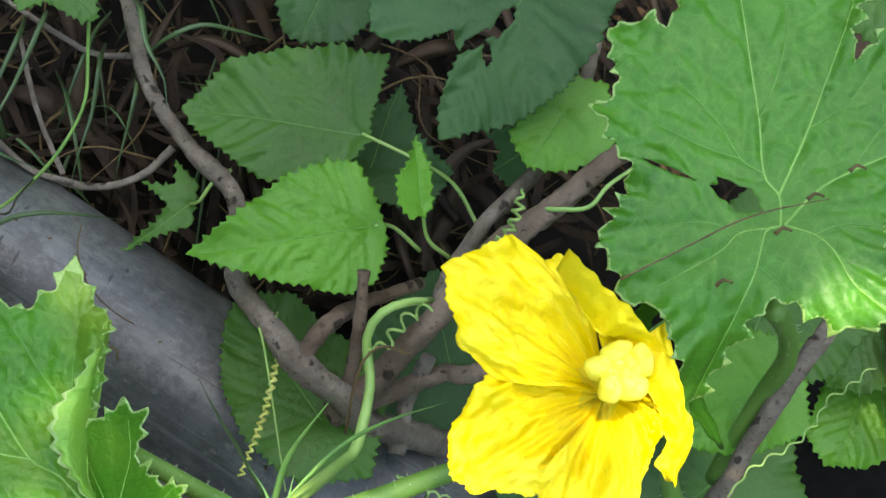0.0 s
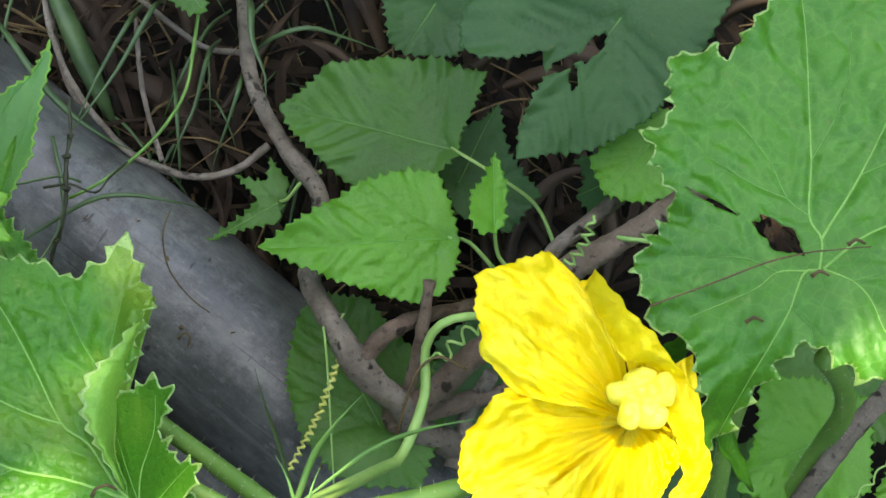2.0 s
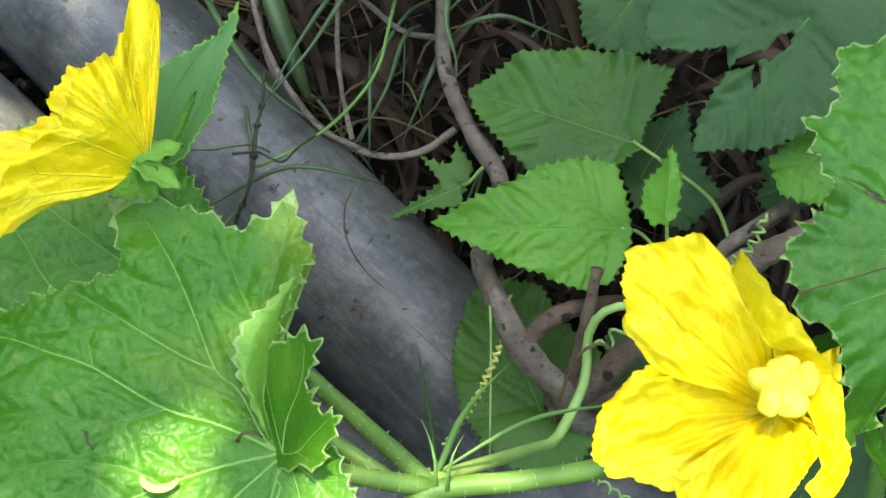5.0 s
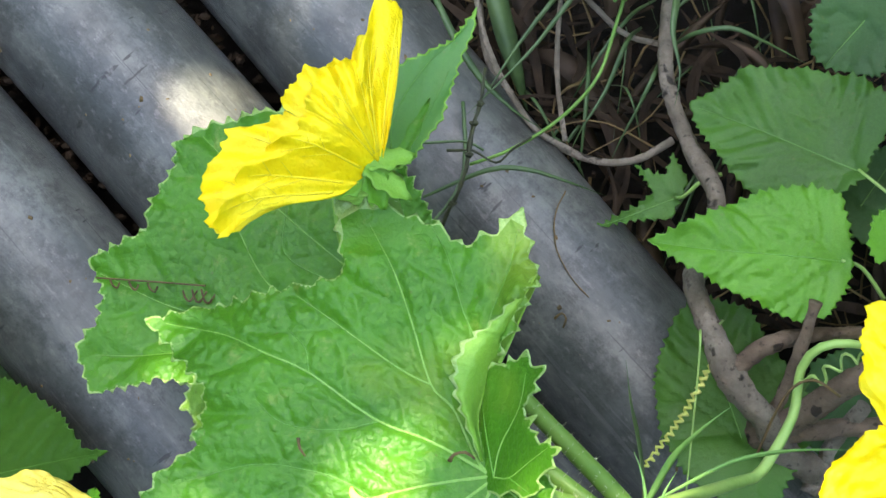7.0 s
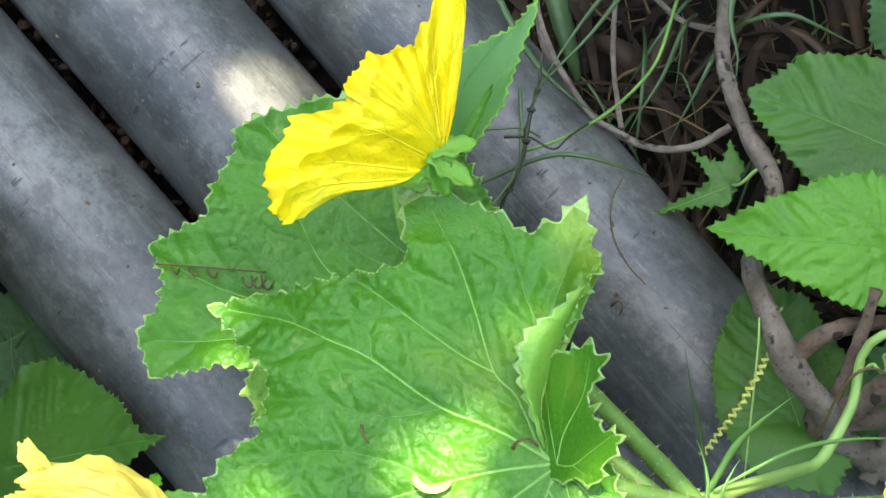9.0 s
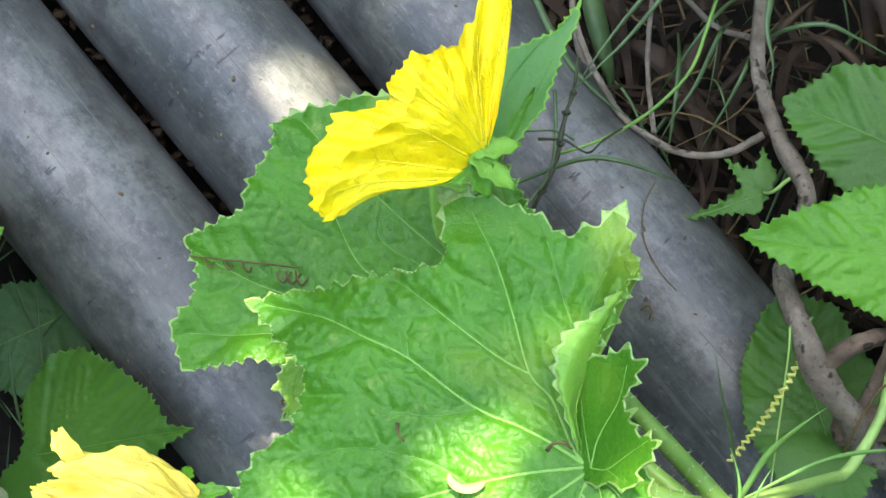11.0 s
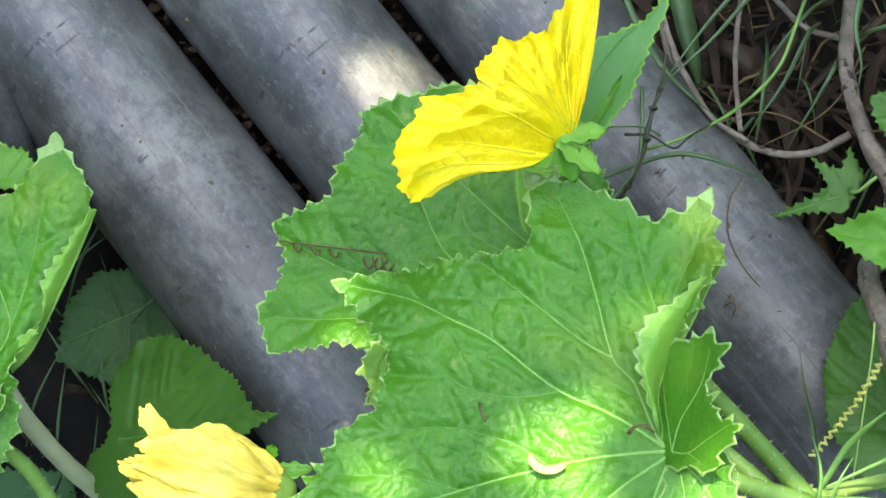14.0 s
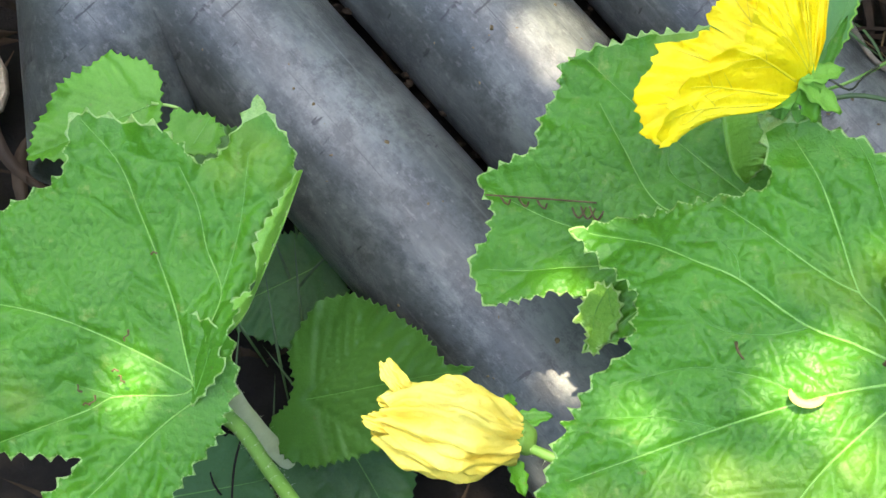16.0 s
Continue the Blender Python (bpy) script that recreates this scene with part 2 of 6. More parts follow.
def thing(name, at, label, category, group="", kind=""):
    ob = new(name)
    ob.location = at
    ob.empty_display_size = 0.01
    bpy.context.view_layer.update()
    return tagged(ob, label, category, group, kind)


def part(name, verts, faces, mats, parent, label="", slots=None, smooth=True):
    """One mesh under a thing or part, given in world coordinates."""
    base = Vector((0, 0, 0))
    p = parent
    while p:
        base += p.location
        p = p.parent
    v = np.asarray(verts, float) - np.array(base)
    return mesh_object(name, v, faces, mats, parent, label, slots, smooth)


def spline(points, step=0.004):
    """A smooth curve through the points (Catmull-Rom), with even small steps."""
    p = np.asarray(points, float)
    p = np.vstack([2 * p[0] - p[1], p, 2 * p[-1] - p[-2]])
    out = []
    for i in range(1, len(p) - 2):
        n = max(2, int(np.linalg.norm(p[i + 1] - p[i]) / step))
        for k in range(n):
            t = k / n
            out.append(0.5 * (2 * p[i] + (p[i + 1] - p[i - 1]) * t + (2 * p[i - 1] - 5 * p[i] + 4 * p[i + 1] - p[i + 2]) * t * t
                              + (3 * p[i] - p[i - 1] - 3 * p[i + 1] + p[i + 2]) * t ** 3))
    out.append(p[-2])
    return np.array(out)


def tube(line, r0, r1, sides=10, rough=0.0, seed=0, knots=()):
    """Vertices and faces of a tapered, slightly uneven round stem along a line; knots are swellings (place 0 to 1, size)."""
    rng = np.random.default_rng(seed)
    n = len(line)
    d = np.gradient(line, axis=0)
    d /= np.linalg.norm(d, axis=1)[:, None] + 1e-12
    ref = np.array([0.0, 0.0, 1.0]) if abs(d[0][2]) < 0.9 else np.array([1.0, 0, 0])
    verts, faces = [], []
    ph = rng.uniform(0, 7, 4)
    for i in range(n):
        s = i / (n - 1)
        ref = ref - d[i] * (ref @ d[i])
        ref /= np.linalg.norm(ref)
        side = np.cross(d[i], ref)
        r = r0 + (r1 - r0) * s
        for at, size in knots:
            r *= 1 + size * math.exp(-((s - at) / 0.025) ** 2)
        for k in range(sides):
            a = 2 * math.pi * k / sides
            w = 1 + rough * (math.sin(2 * a + ph[0] + 9 * s) * 0.5 + math.sin(31 * s + ph[1] + a) * 0.5 + rng.normal() * 0.35)
            verts.append(line[i] + r * w * (math.cos(a) * ref + math.sin(a) * side))
    for i in range(n - 1):
        for k in range(sides):
            faces.append((i * sides + k, i * sides + (k + 1) % sides, (i + 1) * sides + (k + 1) % sides, (i + 1) * sides + k))
    faces.append(tuple(range(sides))[::-1])
    faces.append(tuple((n - 1) * sides + k for k in range(sides)))
    return np.array(verts), faces


def joined(*pieces):
    v, f, base = [], [], 0
    for pv, pf in pieces:
        v.append(np.asarray(pv))
        f += [tuple(i + base for i in q) for q in pf]
        base += len(pv)
    return np.vstack(v), f


def hairs(line, r0, r1, count, length, seed=0):
    """Fine stiff hairs all round a stem."""
    rng = np.random.default_rng(seed)
    d = np.gradient(line, axis=0)
    out = []
    for _ in range(count):
        s = rng.uniform(0, 1)
        i = int(s * (len(line) - 1))
        t = d[i] / (np.linalg.norm(d[i]) + 1e-9)
        w = rng.normal(size=3)
        w -= t * (w @ t)
        w /= np.linalg.norm(w)
        side = np.cross(t, w) * 0.00009
        r = r0 + (r1 - r0) * s
        a = line[i] + w * r * 0.95
        b = line[i] + w * (r + length * rng.uniform(0.5, 1.1)) + rng.normal(size=3) * length * 0.2
        out.append(([a - side, a + side, b, a + t * 0.00012], [(0, 1, 2), (1, 3, 2), (3, 0, 2)]))
    return joined(*out)


# ---- leaves ----
def outline(spec, tooth, spacing, seed, samples):
    """A closed toothed margin from lobes and bays given as (degrees, millimetres) round the stalk."""
    rng = np.random.default_rng(seed)
    spec = list(spec)
    ctrl = np.array([(r * math.cos(radians(a)), r * math.sin(radians(a))) for a, r in spec]) / 1000
    closed = np.vstack([ctrl, ctrl[:1]])
    seg = np.linalg.norm(np.diff(closed, axis=0), axis=1)
    at = np.r_[0, np.cumsum(seg)]
    s = np.linspace(0, at[-1], samples, endpoint=False)
    xy = np.stack([np.interp(s, at, closed[:, i]) for i in (0, 1)], 1)
    soft = xy.copy()
    for _ in range(3):
        soft = (np.roll(soft, 1, 0) + 2 * soft + np.roll(soft, -1, 0)) / 4
    xy = soft
    t = np.roll(xy, -1, 0) - np.roll(xy, 1, 0)
    t /= np.linalg.norm(t, axis=1)[:, None] + 1e-12
    nrm = np.stack([t[:, 1], -t[:, 0]], 1)
    sharp = 1 - np.sum(np.roll(t, -9, 0) * np.roll(t, 9, 0), 1)
    calm = np.clip(1.15 - sharp, 0.12, 1)
    count = max(6, int(at[-1] / spacing))
    jit = np.cumsum(rng.uniform(0.6, 1.4, count))
    jit = np.r_[0, jit / jit[-1]]
    size = rng.uniform(0.5, 1.25, count)
    u = s / at[-1]
    k = np.clip(np.searchsorted(jit, u, side="right") - 1, 0, count - 1)
    ph = (u - jit[k]) / (jit[k + 1] - jit[k])
    saw = np.where(ph < 0.62, ph / 0.62, (1 - ph) / 0.38) ** 1.6
    return xy + nrm * ((saw - 0.4) * tooth * size[k] * calm)[:, None]


def vein_lines(mains, reach, seed, side_count, spread):
    """Main veins from the stalk to the lobes and their side veins; each (line, width at base)."""
    rng = np.random.default_rng(seed)
    out = []
    for a, r, w in mains:
        L = r / 1000
        th = radians(a)
        bend = rng.uniform(-0.12, 0.12)
        u = np.linspace(0, 1, 52)
        line = np.stack([u * L * np.cos(th + bend * u * (1 - u)), u * L * np.sin(th + bend * u * (1 - u))], 1)
        out.append((line, w))
        for j in range(side_count):
            for sgn in (-1, 1):
                f = (j + 0.9 + 0.25 * sgn + rng.uniform(-0.12, 0.12)) / (side_count + 0.9)
                if not 0.08 < f < 0.95:
                    continue
                b = line[int(f * 51)]
                aa = th + sgn * radians(spread + rng.uniform(-6, 6))
                for cut in (0.62, 0.5, 0.4, 0.3, 0.2, 0.1):
                    ll = L * cut * (1 - 0.55 * f)
                    e = b + ll * np.array([math.cos(aa), math.sin(aa)])
                    if np.hypot(*e) < 0.95 * reach(math.atan2(e[1], e[0])):
                        break
                v = np.linspace(0, 1, 14)[:, None]
                curl = np.array([math.cos(th), math.sin(th)]) * 0.12 * ll
                sl = b + (e - b) * v + curl * v * v
                out.append((sl, w * 0.5 * (1 - 0.4 * f)))
    return out


def inside(p, poly):
    """Which points lie within a closed outline."""
    if len(p) < 3000:
        a, b = poly[None], np.roll(poly, -1, 0)[None]
        x, y = p[:, :1], p[:, 1:]
        cross = (a[..., 0] + (y - a[..., 1]) * (b[..., 0] - a[..., 0]) / (b[..., 1] - a[..., 1] + 1e-15) > x) & ((a[..., 1] > y) != (b[..., 1] > y))
        return cross.sum(1) % 2 == 1
    order = np.argsort(p[:, 1])
    ys = p[order, 1]
    hit = np.zeros(len(p), bool)
    for (x0, y0), (x1, y1) in zip(poly, np.roll(poly, -1, 0)):
        if y0 != y1:
            k = order[np.searchsorted(ys, min(y0, y1)):np.searchsorted(ys, max(y0, y1))]
            hit[k] ^= p[k, 0] < (x1 - x0) * (p[k, 1] - y0) / (y1 - y0) + x0
    return hit


def nearest(p, q, count):
    """Each point's distances to its nearest few of some others."""
    tree = kdtree.KDTree(len(q))
    for i, (x, y) in enumerate(q):
        tree.insert((x, y, 0), i)
    tree.balance()
    return np.array([[hit[2] for hit in tree.find_n((x, y, 0), count)] for x, y in p]).reshape(-1, count)


def far_from(p, q):
    """Each point's distance to the nearest of some others."""
    return nearest(p, q, 1)[:, 0]


def leaf(parent, at, spec, mains, mats, slope=(0, 0), lifts=(), cup=0.0, tooth=0.0036, spacing=0.0062, seed=1, grid=0.0013, samples=820,
         pucker=0.0036, wave=0.002, sides=4, spread=42, thick=0.0004, label="", holes=(), quilt=0.0052, lines=None):
    """A leaf blade round its stalk's end at a place: toothed margin, puckered sheet with thickness, pale rim, raised veins.
    lifts: soft rises (x mm, y mm, width mm, height mm); holes: gaps (x mm, y mm, long mm, short mm, degrees); quilt: size of the bulges;
    lines: the main veins, each as places (x mm, y mm) and its width, in place of straight ones along mains."""
    rng = np.random.default_rng(seed)
    blade_mat, rim_mat, vein_mat, side_mat = mats
    edge = outline(spec, tooth, spacing, seed, samples)
    order = np.argsort(np.mod(np.arctan2(edge[:, 1], edge[:, 0]), 2 * np.pi))
    tab_a, tab_r = np.mod(np.arctan2(edge[:, 1], edge[:, 0]), 2 * np.pi)[order], np.hypot(edge[:, 0], edge[:, 1])[order]

    def reach(a):
        return np.interp(np.mod(a, 2 * np.pi), tab_a, tab_r, period=2 * np.pi)

    if lines:
        veins = []
        for places, w in lines:
            l = spline(np.c_[np.array(places, float) / 1000, np.zeros(len(places))], 0.0012)[:, :2]
            veins.append((l, w, True))
            gone, sgn = 0.004, 1
            for a, b in zip(l[:-1], l[1:]):
                gone += np.hypot(*(b - a))
                if gone > 0.010:
                    gone, sgn = rng.uniform(0, 0.003), -sgn
                    aa = math.atan2(*(b - a)[::-1]) + sgn * radians(rng.uniform(42, 62))
                    u = np.linspace(0, 1, 12)[:, None]
                    d = np.array([math.cos(aa), math.sin(aa)])
                    veins.append((b + rng.uniform(0.010, 0.022) * (u * d + 0.18 * u * u * (b - a) / np.hypot(*(b - a))), 0.0004, False))
    else:
        veins = [(l, w, k == 0) for k, (l, w) in enumerate(vein_lines(mains, reach, seed + 5, sides, spread))]
    gaps = []
    for hx, hy, ha, hb, hd in holes:
        c, s_ = math.cos(radians(hd)), math.sin(radians(hd))
        th = np.linspace(0, 2 * np.pi, 40, endpoint=False)
        k = 1 + 0.12 * np.sin(5 * th + hx) + 0.08 * np.sin(9 * th + hy)
        u, v = ha * k * np.cos(th) / 1000, hb * k * np.sin(th) / 1000
        gaps.append(np.stack([hx / 1000 + u * c - v * s_, hy / 1000 + u * s_ + v * c], 1))
    kept = []
    every = np.vstack([l for l, *_ in veins])
    good_all = inside(every, edge)
    for g in gaps:
        good_all &= ~inside(every, g)
    at_point = 0
    for l, w, raised in veins:
        good = good_all[at_point:at_point + len(l)]
        at_point += len(l)
        stop = len(l) if good.all() else int(np.argmin(good))
        if stop > 2:
            kept.append((l[:stop], w, raised))
    veins = kept
    coarse = [(np.vstack([l[:-1:4], l[-1:]]), w) for l, w, _ in veins]
    va = np.vstack([l[:-1] for l, _ in coarse])
    vb = np.vstack([l[1:] for l, _ in coarse])
    vw = np.concatenate([[w] * (len(l) - 1) for l, w in coarse])
    ph = rng.uniform(0, 7, 6)
    lo, hi = edge.min(0), edge.max(0)
    size = np.abs(edge).max()
    sx, sy = np.meshgrid(np.arange(lo[0] - quilt, hi[0] + quilt, quilt), np.arange(lo[1] - quilt, hi[1] + quilt, quilt * 0.87), indexing="ij")
    sx[:, 1::2] += quilt / 2
    seeds = np.stack([sx, sy], 2).reshape(-1, 2)
    seeds = seeds + rng.normal(0, quilt * 0.17, seeds.shape)

    def height(p):
        x, y = p[:, 0], p[:, 1]
        near, deep = np.full(len(p), 1.0), np.zeros(len(p))
        order = np.argsort(y)
        ys = y[order]
        for a, b, w in zip(va, vb, vw):
            k = order[np.searchsorted(ys, min(a[1], b[1]) - 0.009):np.searchsorted(ys, max(a[1], b[1]) + 0.009)]
            q, ab = p[k] - a, b - a
            t = np.clip((q @ ab) / (ab @ ab + 1e-12), 0, 1)
            d = np.hypot(*(q - t[:, None] * ab).T)
            near[k] = np.minimum(near[k], d)
            deep[k] = np.maximum(deep[k], min(1.0, w * 1000) * np.exp(-(d / 0.0014) ** 2))
        f1, f2 = nearest(p, seeds, 2).T
        dome = np.sqrt(1 - (1 - np.minimum((f2 - f1) / (0.85 * quilt), 1.0)) ** 2)
        z = slope[0] * x + slope[1] * y + cup * (x * x + y * y) / size ** 2
        z += pucker * (0.45 * (1 - np.exp(-near / 0.0022)) * ((0.2 + 0.8 * dome) if lines else (0.75 + 0.25 * dome)) - 0.18 * deep) * (np.clip(np.hypot(x, y) / 0.02, 0.25, 1) if lines else 1.0)
        margin = np.exp(-far_from(p, edge[::3]) / 0.007) * np.clip(np.hypot(x, y) / 0.035, 0, 1) ** 2
        th = np.arctan2(y, x)
        z += wave * margin * (np.sin(9 * th + ph[0]) + 0.8 * np.sin(17 * th + ph[1]) + 0.6 * np.sin(37 * th + ph[2]))
        z += wave * 0.9 * np.sin(x * 75 + ph[3]) * np.sin(y * 68 + ph[4])
        for lx, ly, lw, lh in lifts:
            z += lh / 1000 * np.exp(-((x - lx / 1000) ** 2 + (y - ly / 1000) ** 2) / (lw / 1000) ** 2)
        return z

    nx, ny = int((hi[0] - lo[0]) / grid) + 2, int((hi[1] - lo[1]) / grid) + 2
    gx, gy = np.meshgrid(np.arange(nx), np.arange(ny), indexing="ij")
    g = np.stack([lo[0] + (gx + 0.5 * (gy % 2)) * grid, lo[1] + gy * grid * 0.9], 2).reshape(-1, 2) + rng.normal(0, grid * 0.08, (nx * ny, 2))
    g = g[inside(g, edge)]
    g = g[far_from(g, edge) > grid * 0.75]
    t = np.roll(edge, -2, 0) - np.roll(edge, 2, 0)
    t /= np.linalg.norm(t, axis=1)[:, None] + 1e-12
    rim = (edge + np.stack([-t[:, 1], t[:, 0]], 1) * 0.0006)[::2]
    rim = rim[inside(rim, edge)]
    for h in gaps:
        g = g[~inside(g, h)]
        g = g[far_from(g, h) > grid * 0.5]
    mid = np.vstack([l[1:-1] for l, _, raised in veins if raised or len(l) > 6])
    mid = mid[far_from(mid, np.vstack([edge, *gaps])) > grid * 0.6]
    g = g[far_from(g, mid) > grid * 0.6]
    pts = [Vector(q) for q in np.vstack([edge, *gaps, rim, g, mid])]
    ring, base = [], 0
    for loop in (edge, *gaps):
        ring += [(base + k, base + (k + 1) % len(loop)) for k in range(len(loop))]
        base += len(loop)
    pv, _, pf, *_ = geometry.delaunay_2d_cdt(pts, ring, [], 1, 1e-7)
    xy = np.array([tuple(q) for q in pv])
    top = np.column_stack([xy, height(xy)])
    pale = far_from(xy, edge) < 0.0008
    faces = [tuple(q) for q in pf]
    for h in gaps:
        mid = inside(np.array([xy[list(q)].mean(0) for q in faces]), h)
        faces = [q for q, m in zip(faces, mid) if not m]
    ar = [(xy[b][0] - xy[a][0]) * (xy[c][1] - xy[a][1]) - (xy[b][1] - xy[a][1]) * (xy[c][0] - xy[a][0]) for a, b, c in (q[:3] for q in faces)]
    faces = [q if k > 0 else q[::-1] for q, k in zip(faces, ar)]
    slots = [1 if all(pale[k] for k in q) else 0 for q in faces]
    N = len(top)
    allv = np.vstack([top, top - np.array([0, 0, thick])]) + np.array(at)
    count = {}
    for q in faces:
        for a, b in zip(q, q[1:] + q[:1]):
            count[(a, b)] = 1
    walls = [(a, a + N, b + N, b) for a, b in count if (b, a) not in count]
    full = faces + [tuple(k + N for k in reversed(q)) for q in faces] + walls
    ob = part("leaf", allv, full, [blade_mat, rim_mat], parent, label, slots + slots + [1] * len(walls))
    strips, vslots = [], []
    for l, w, raised in veins:
        if not raised:
            continue
        t = np.gradient(l, axis=0)
        t /= np.linalg.norm(t, axis=1)[:, None] + 1e-12
        q = np.stack([-t[:, 1], t[:, 0]], 1)
        ww = 0.34 * w * np.linspace(1, 0.25, len(l))[:, None]
        zc = height(l)[:, None] + 0.0003
        L3, C3, R3 = np.c_[l + q * ww, zc - 0.0002], np.c_[l, zc + np.minimum(ww * 0.4, 0.0004) + 0.0001], np.c_[l - q * ww, zc - 0.0002]
        m = len(l)
        fq = []
        for i in range(m - 1):
            fq += [(i, i + m, i + m + 1, i + 1), (i + m, i + 2 * m, i + 2 * m + 1, i + m + 1)]
        vslots += [0 if w > 0.0007 else 1] * len(fq)
        strips.append((np.vstack([L3, C3, R3]) + np.array(at), fq))
    v, f = joined(*strips)
    part("vein", v, f, [vein_mat, side_mat], ob, "", vslots)
    return ob


# ---- petals ----
def petal(parent, base, tip, side, half, lift=0.0, curl=0.0, ruffle=0.002, seed=0, mat=None, label="", narrow=0.3, fold=0.0, notch=0.05, veins=5, rib=0.00025):
    """A crumpled petal from its base to its tip; side: the way across, half: half its greatest width; lift: bulge, curl: of the sides."""
    rng = np.random.default_rng(seed)
    base, tip, side = (np.array(q, float) for q in (base, tip, side))
    ax = tip - base
    side = side - ax * (side @ ax) / (ax @ ax)
    side /= np.linalg.norm(side)
    up = np.cross(side, ax)
    up /= np.linalg.norm(up)
    nu, nv = 48, 60
    ph = rng.uniform(0, 7, 8)

    def surface(u, v):
        shape = narrow + (1 - narrow) * np.sin(np.clip(u / 0.85, 0, 1) * np.pi / 2) ** 1.2
        rag = np.array([0.07 * noise.noise((b * 2.2, ph[0], 1)) + 0.05 * noise.noise((b * 6, ph[1], 2)) + 0.035 * noise.noise((b * 15, ph[2], 3)) for b in np.ravel(v)]).reshape(np.shape(v))
        end = 1 - 0.26 * np.abs(v) ** 2.8 + rag - notch * np.exp(-((v - 0.2) / 0.15) ** 2)
        uu = u * (1 + (end - 1) * u ** 2)
        w = half * shape * (1 + 0.04 * np.sin(14 * u + ph[3]) * np.abs(v) + 0.02 * np.sin(44 * u + ph[6]) * np.abs(v) ** 3)
        h = lift * np.sin(np.pi * u) * (1 - v * v) + curl * u ** 2 * np.abs(v) ** 1.5 + fold * np.abs(v) * half * shape
        h = h + ruffle * u ** 2 * (np.sin(5 * v + ph[4] + 3 * u) * 0.6 + np.sin(11 * v + ph[5] - 4 * u) * 0.3 * u)
        h = h + rib * np.cos(v * np.pi * veins) * (1 - 0.7 * u)
        wr = np.array([noise.noise((a * 6 + ph[0], b * 4.5, seed)) + 0.5 * noise.noise((a * 14, b * 10 + ph[1], seed)) for a, b in zip(np.ravel(u), np.ravel(v))]).reshape(np.shape(u))
        h = h + ruffle * 0.75 * wr * np.clip(u * 2, 0, 1)
        return base + uu[..., None] * ax + (v * w)[..., None] * side + h[..., None] * up

    u, v = np.meshgrid(np.linspace(0, 1, nu), np.linspace(-1, 1, nv), indexing="ij")
    verts = surface(u, v).reshape(-1, 3)
    faces = [(i * nv + j, i * nv + j + 1, (i + 1) * nv + j + 1, (i + 1) * nv + j) for i in range(nu - 1) for j in range(nv - 1)]
    nn = len(verts)
    back = verts - up * 0.0003
    rim = [i * nv for i in range(nu)] + [(nu - 1) * nv + j for j in range(1, nv)] + [i * nv + nv - 1 for i in range(nu - 2, -1, -1)] + list(range(nv - 2, 0, -1))
    faces = faces + [tuple(j + nn for j in reversed(q)) for q in faces] + [(rim[k], rim[(k + 1) % len(rim)], rim[(k + 1) % len(rim)] + nn, rim[k] + nn) for k in range(len(rim))]
    part("petal", np.vstack([verts, back]), faces, mat or PETAL, parent, label)
    if veins:
        lines = []
        for k in range(veins):
            v0 = -0.78 + 1.56 * k / (veins - 1)
            t = np.linspace(0.02, 0.9 - 0.25 * abs(v0) + rng.uniform(-0.1, 0.05), 22)
            p = surface(t, np.full(22, v0) * (0.8 + 0.2 * t) + 0.03 * np.sin(6 * t + k))
            r = 0.00042 if k % 2 else 0.0003
            lines.append(tube(p - up * 0.00015, r, r * 0.35, 6))
            for f in (9, 14):
                q = surface(t[f] + np.linspace(0, 0.2, 7), v0 * (0.8 + 0.2 * t[f]) + 0.03 * np.sin(6 * t[f] + k) + np.linspace(0, 0.13, 7) * (1 if (k + f) % 2 else -1))
                lines.append(tube(q - up * 0.00015, r * 0.5, r * 0.2, 5))
        lv, lf = joined(*lines)
        part("petal_vein", lv, lf, PETAL_VEIN if mat is None else PETAL_PALE, parent)


def sepal(parent, base, tip, width, seed=0, droop=0.0, mat=None):
    base, tip = np.array(base, float), np.array(tip, float)
    ax = tip - base
    side = np.cross(ax, np.array([0.1, 0.2, 1.0]))
    side /= np.linalg.norm(side)
    up = np.cross(side, ax)
    up /= np.linalg.norm(up)
    verts, faces = [], []
    for i in range(12):
        u = i / 11
        w = width * (0.5 + 1.2 * u - 1.7 * u * u + 0.05) * (1 + 0.22 * math.sin(u * 18 + seed))
        for j, v in enumerate((-1, -0.5, 0, 0.5, 1)):
            verts.append(base + ax * u + side * w * v + up * (0.0012 * (v * v) - droop * u * u))
    n = len(verts)
    verts += [p - up * 0.0005 for p in verts]
    for i in range(11):
        for j in range(4):
            a = i * 5 + j
            faces += [(a, a + 1, a + 6, a + 5), (a + n + 5, a + n + 6, a + n + 1, a + n)]
    rim = [i * 5 for i in range(12)] + [55 + j for j in range(1, 5)] + [i * 5 + 4 for i in range(10, -1, -1)] + [3, 2, 1]
    faces += [(rim[k], rim[(k + 1) % len(rim)], rim[(k + 1) % len(rim)] + n, rim[k] + n) for k in range(len(rim))]
    return part("sepal", verts, faces, mat or LEAF, parent)


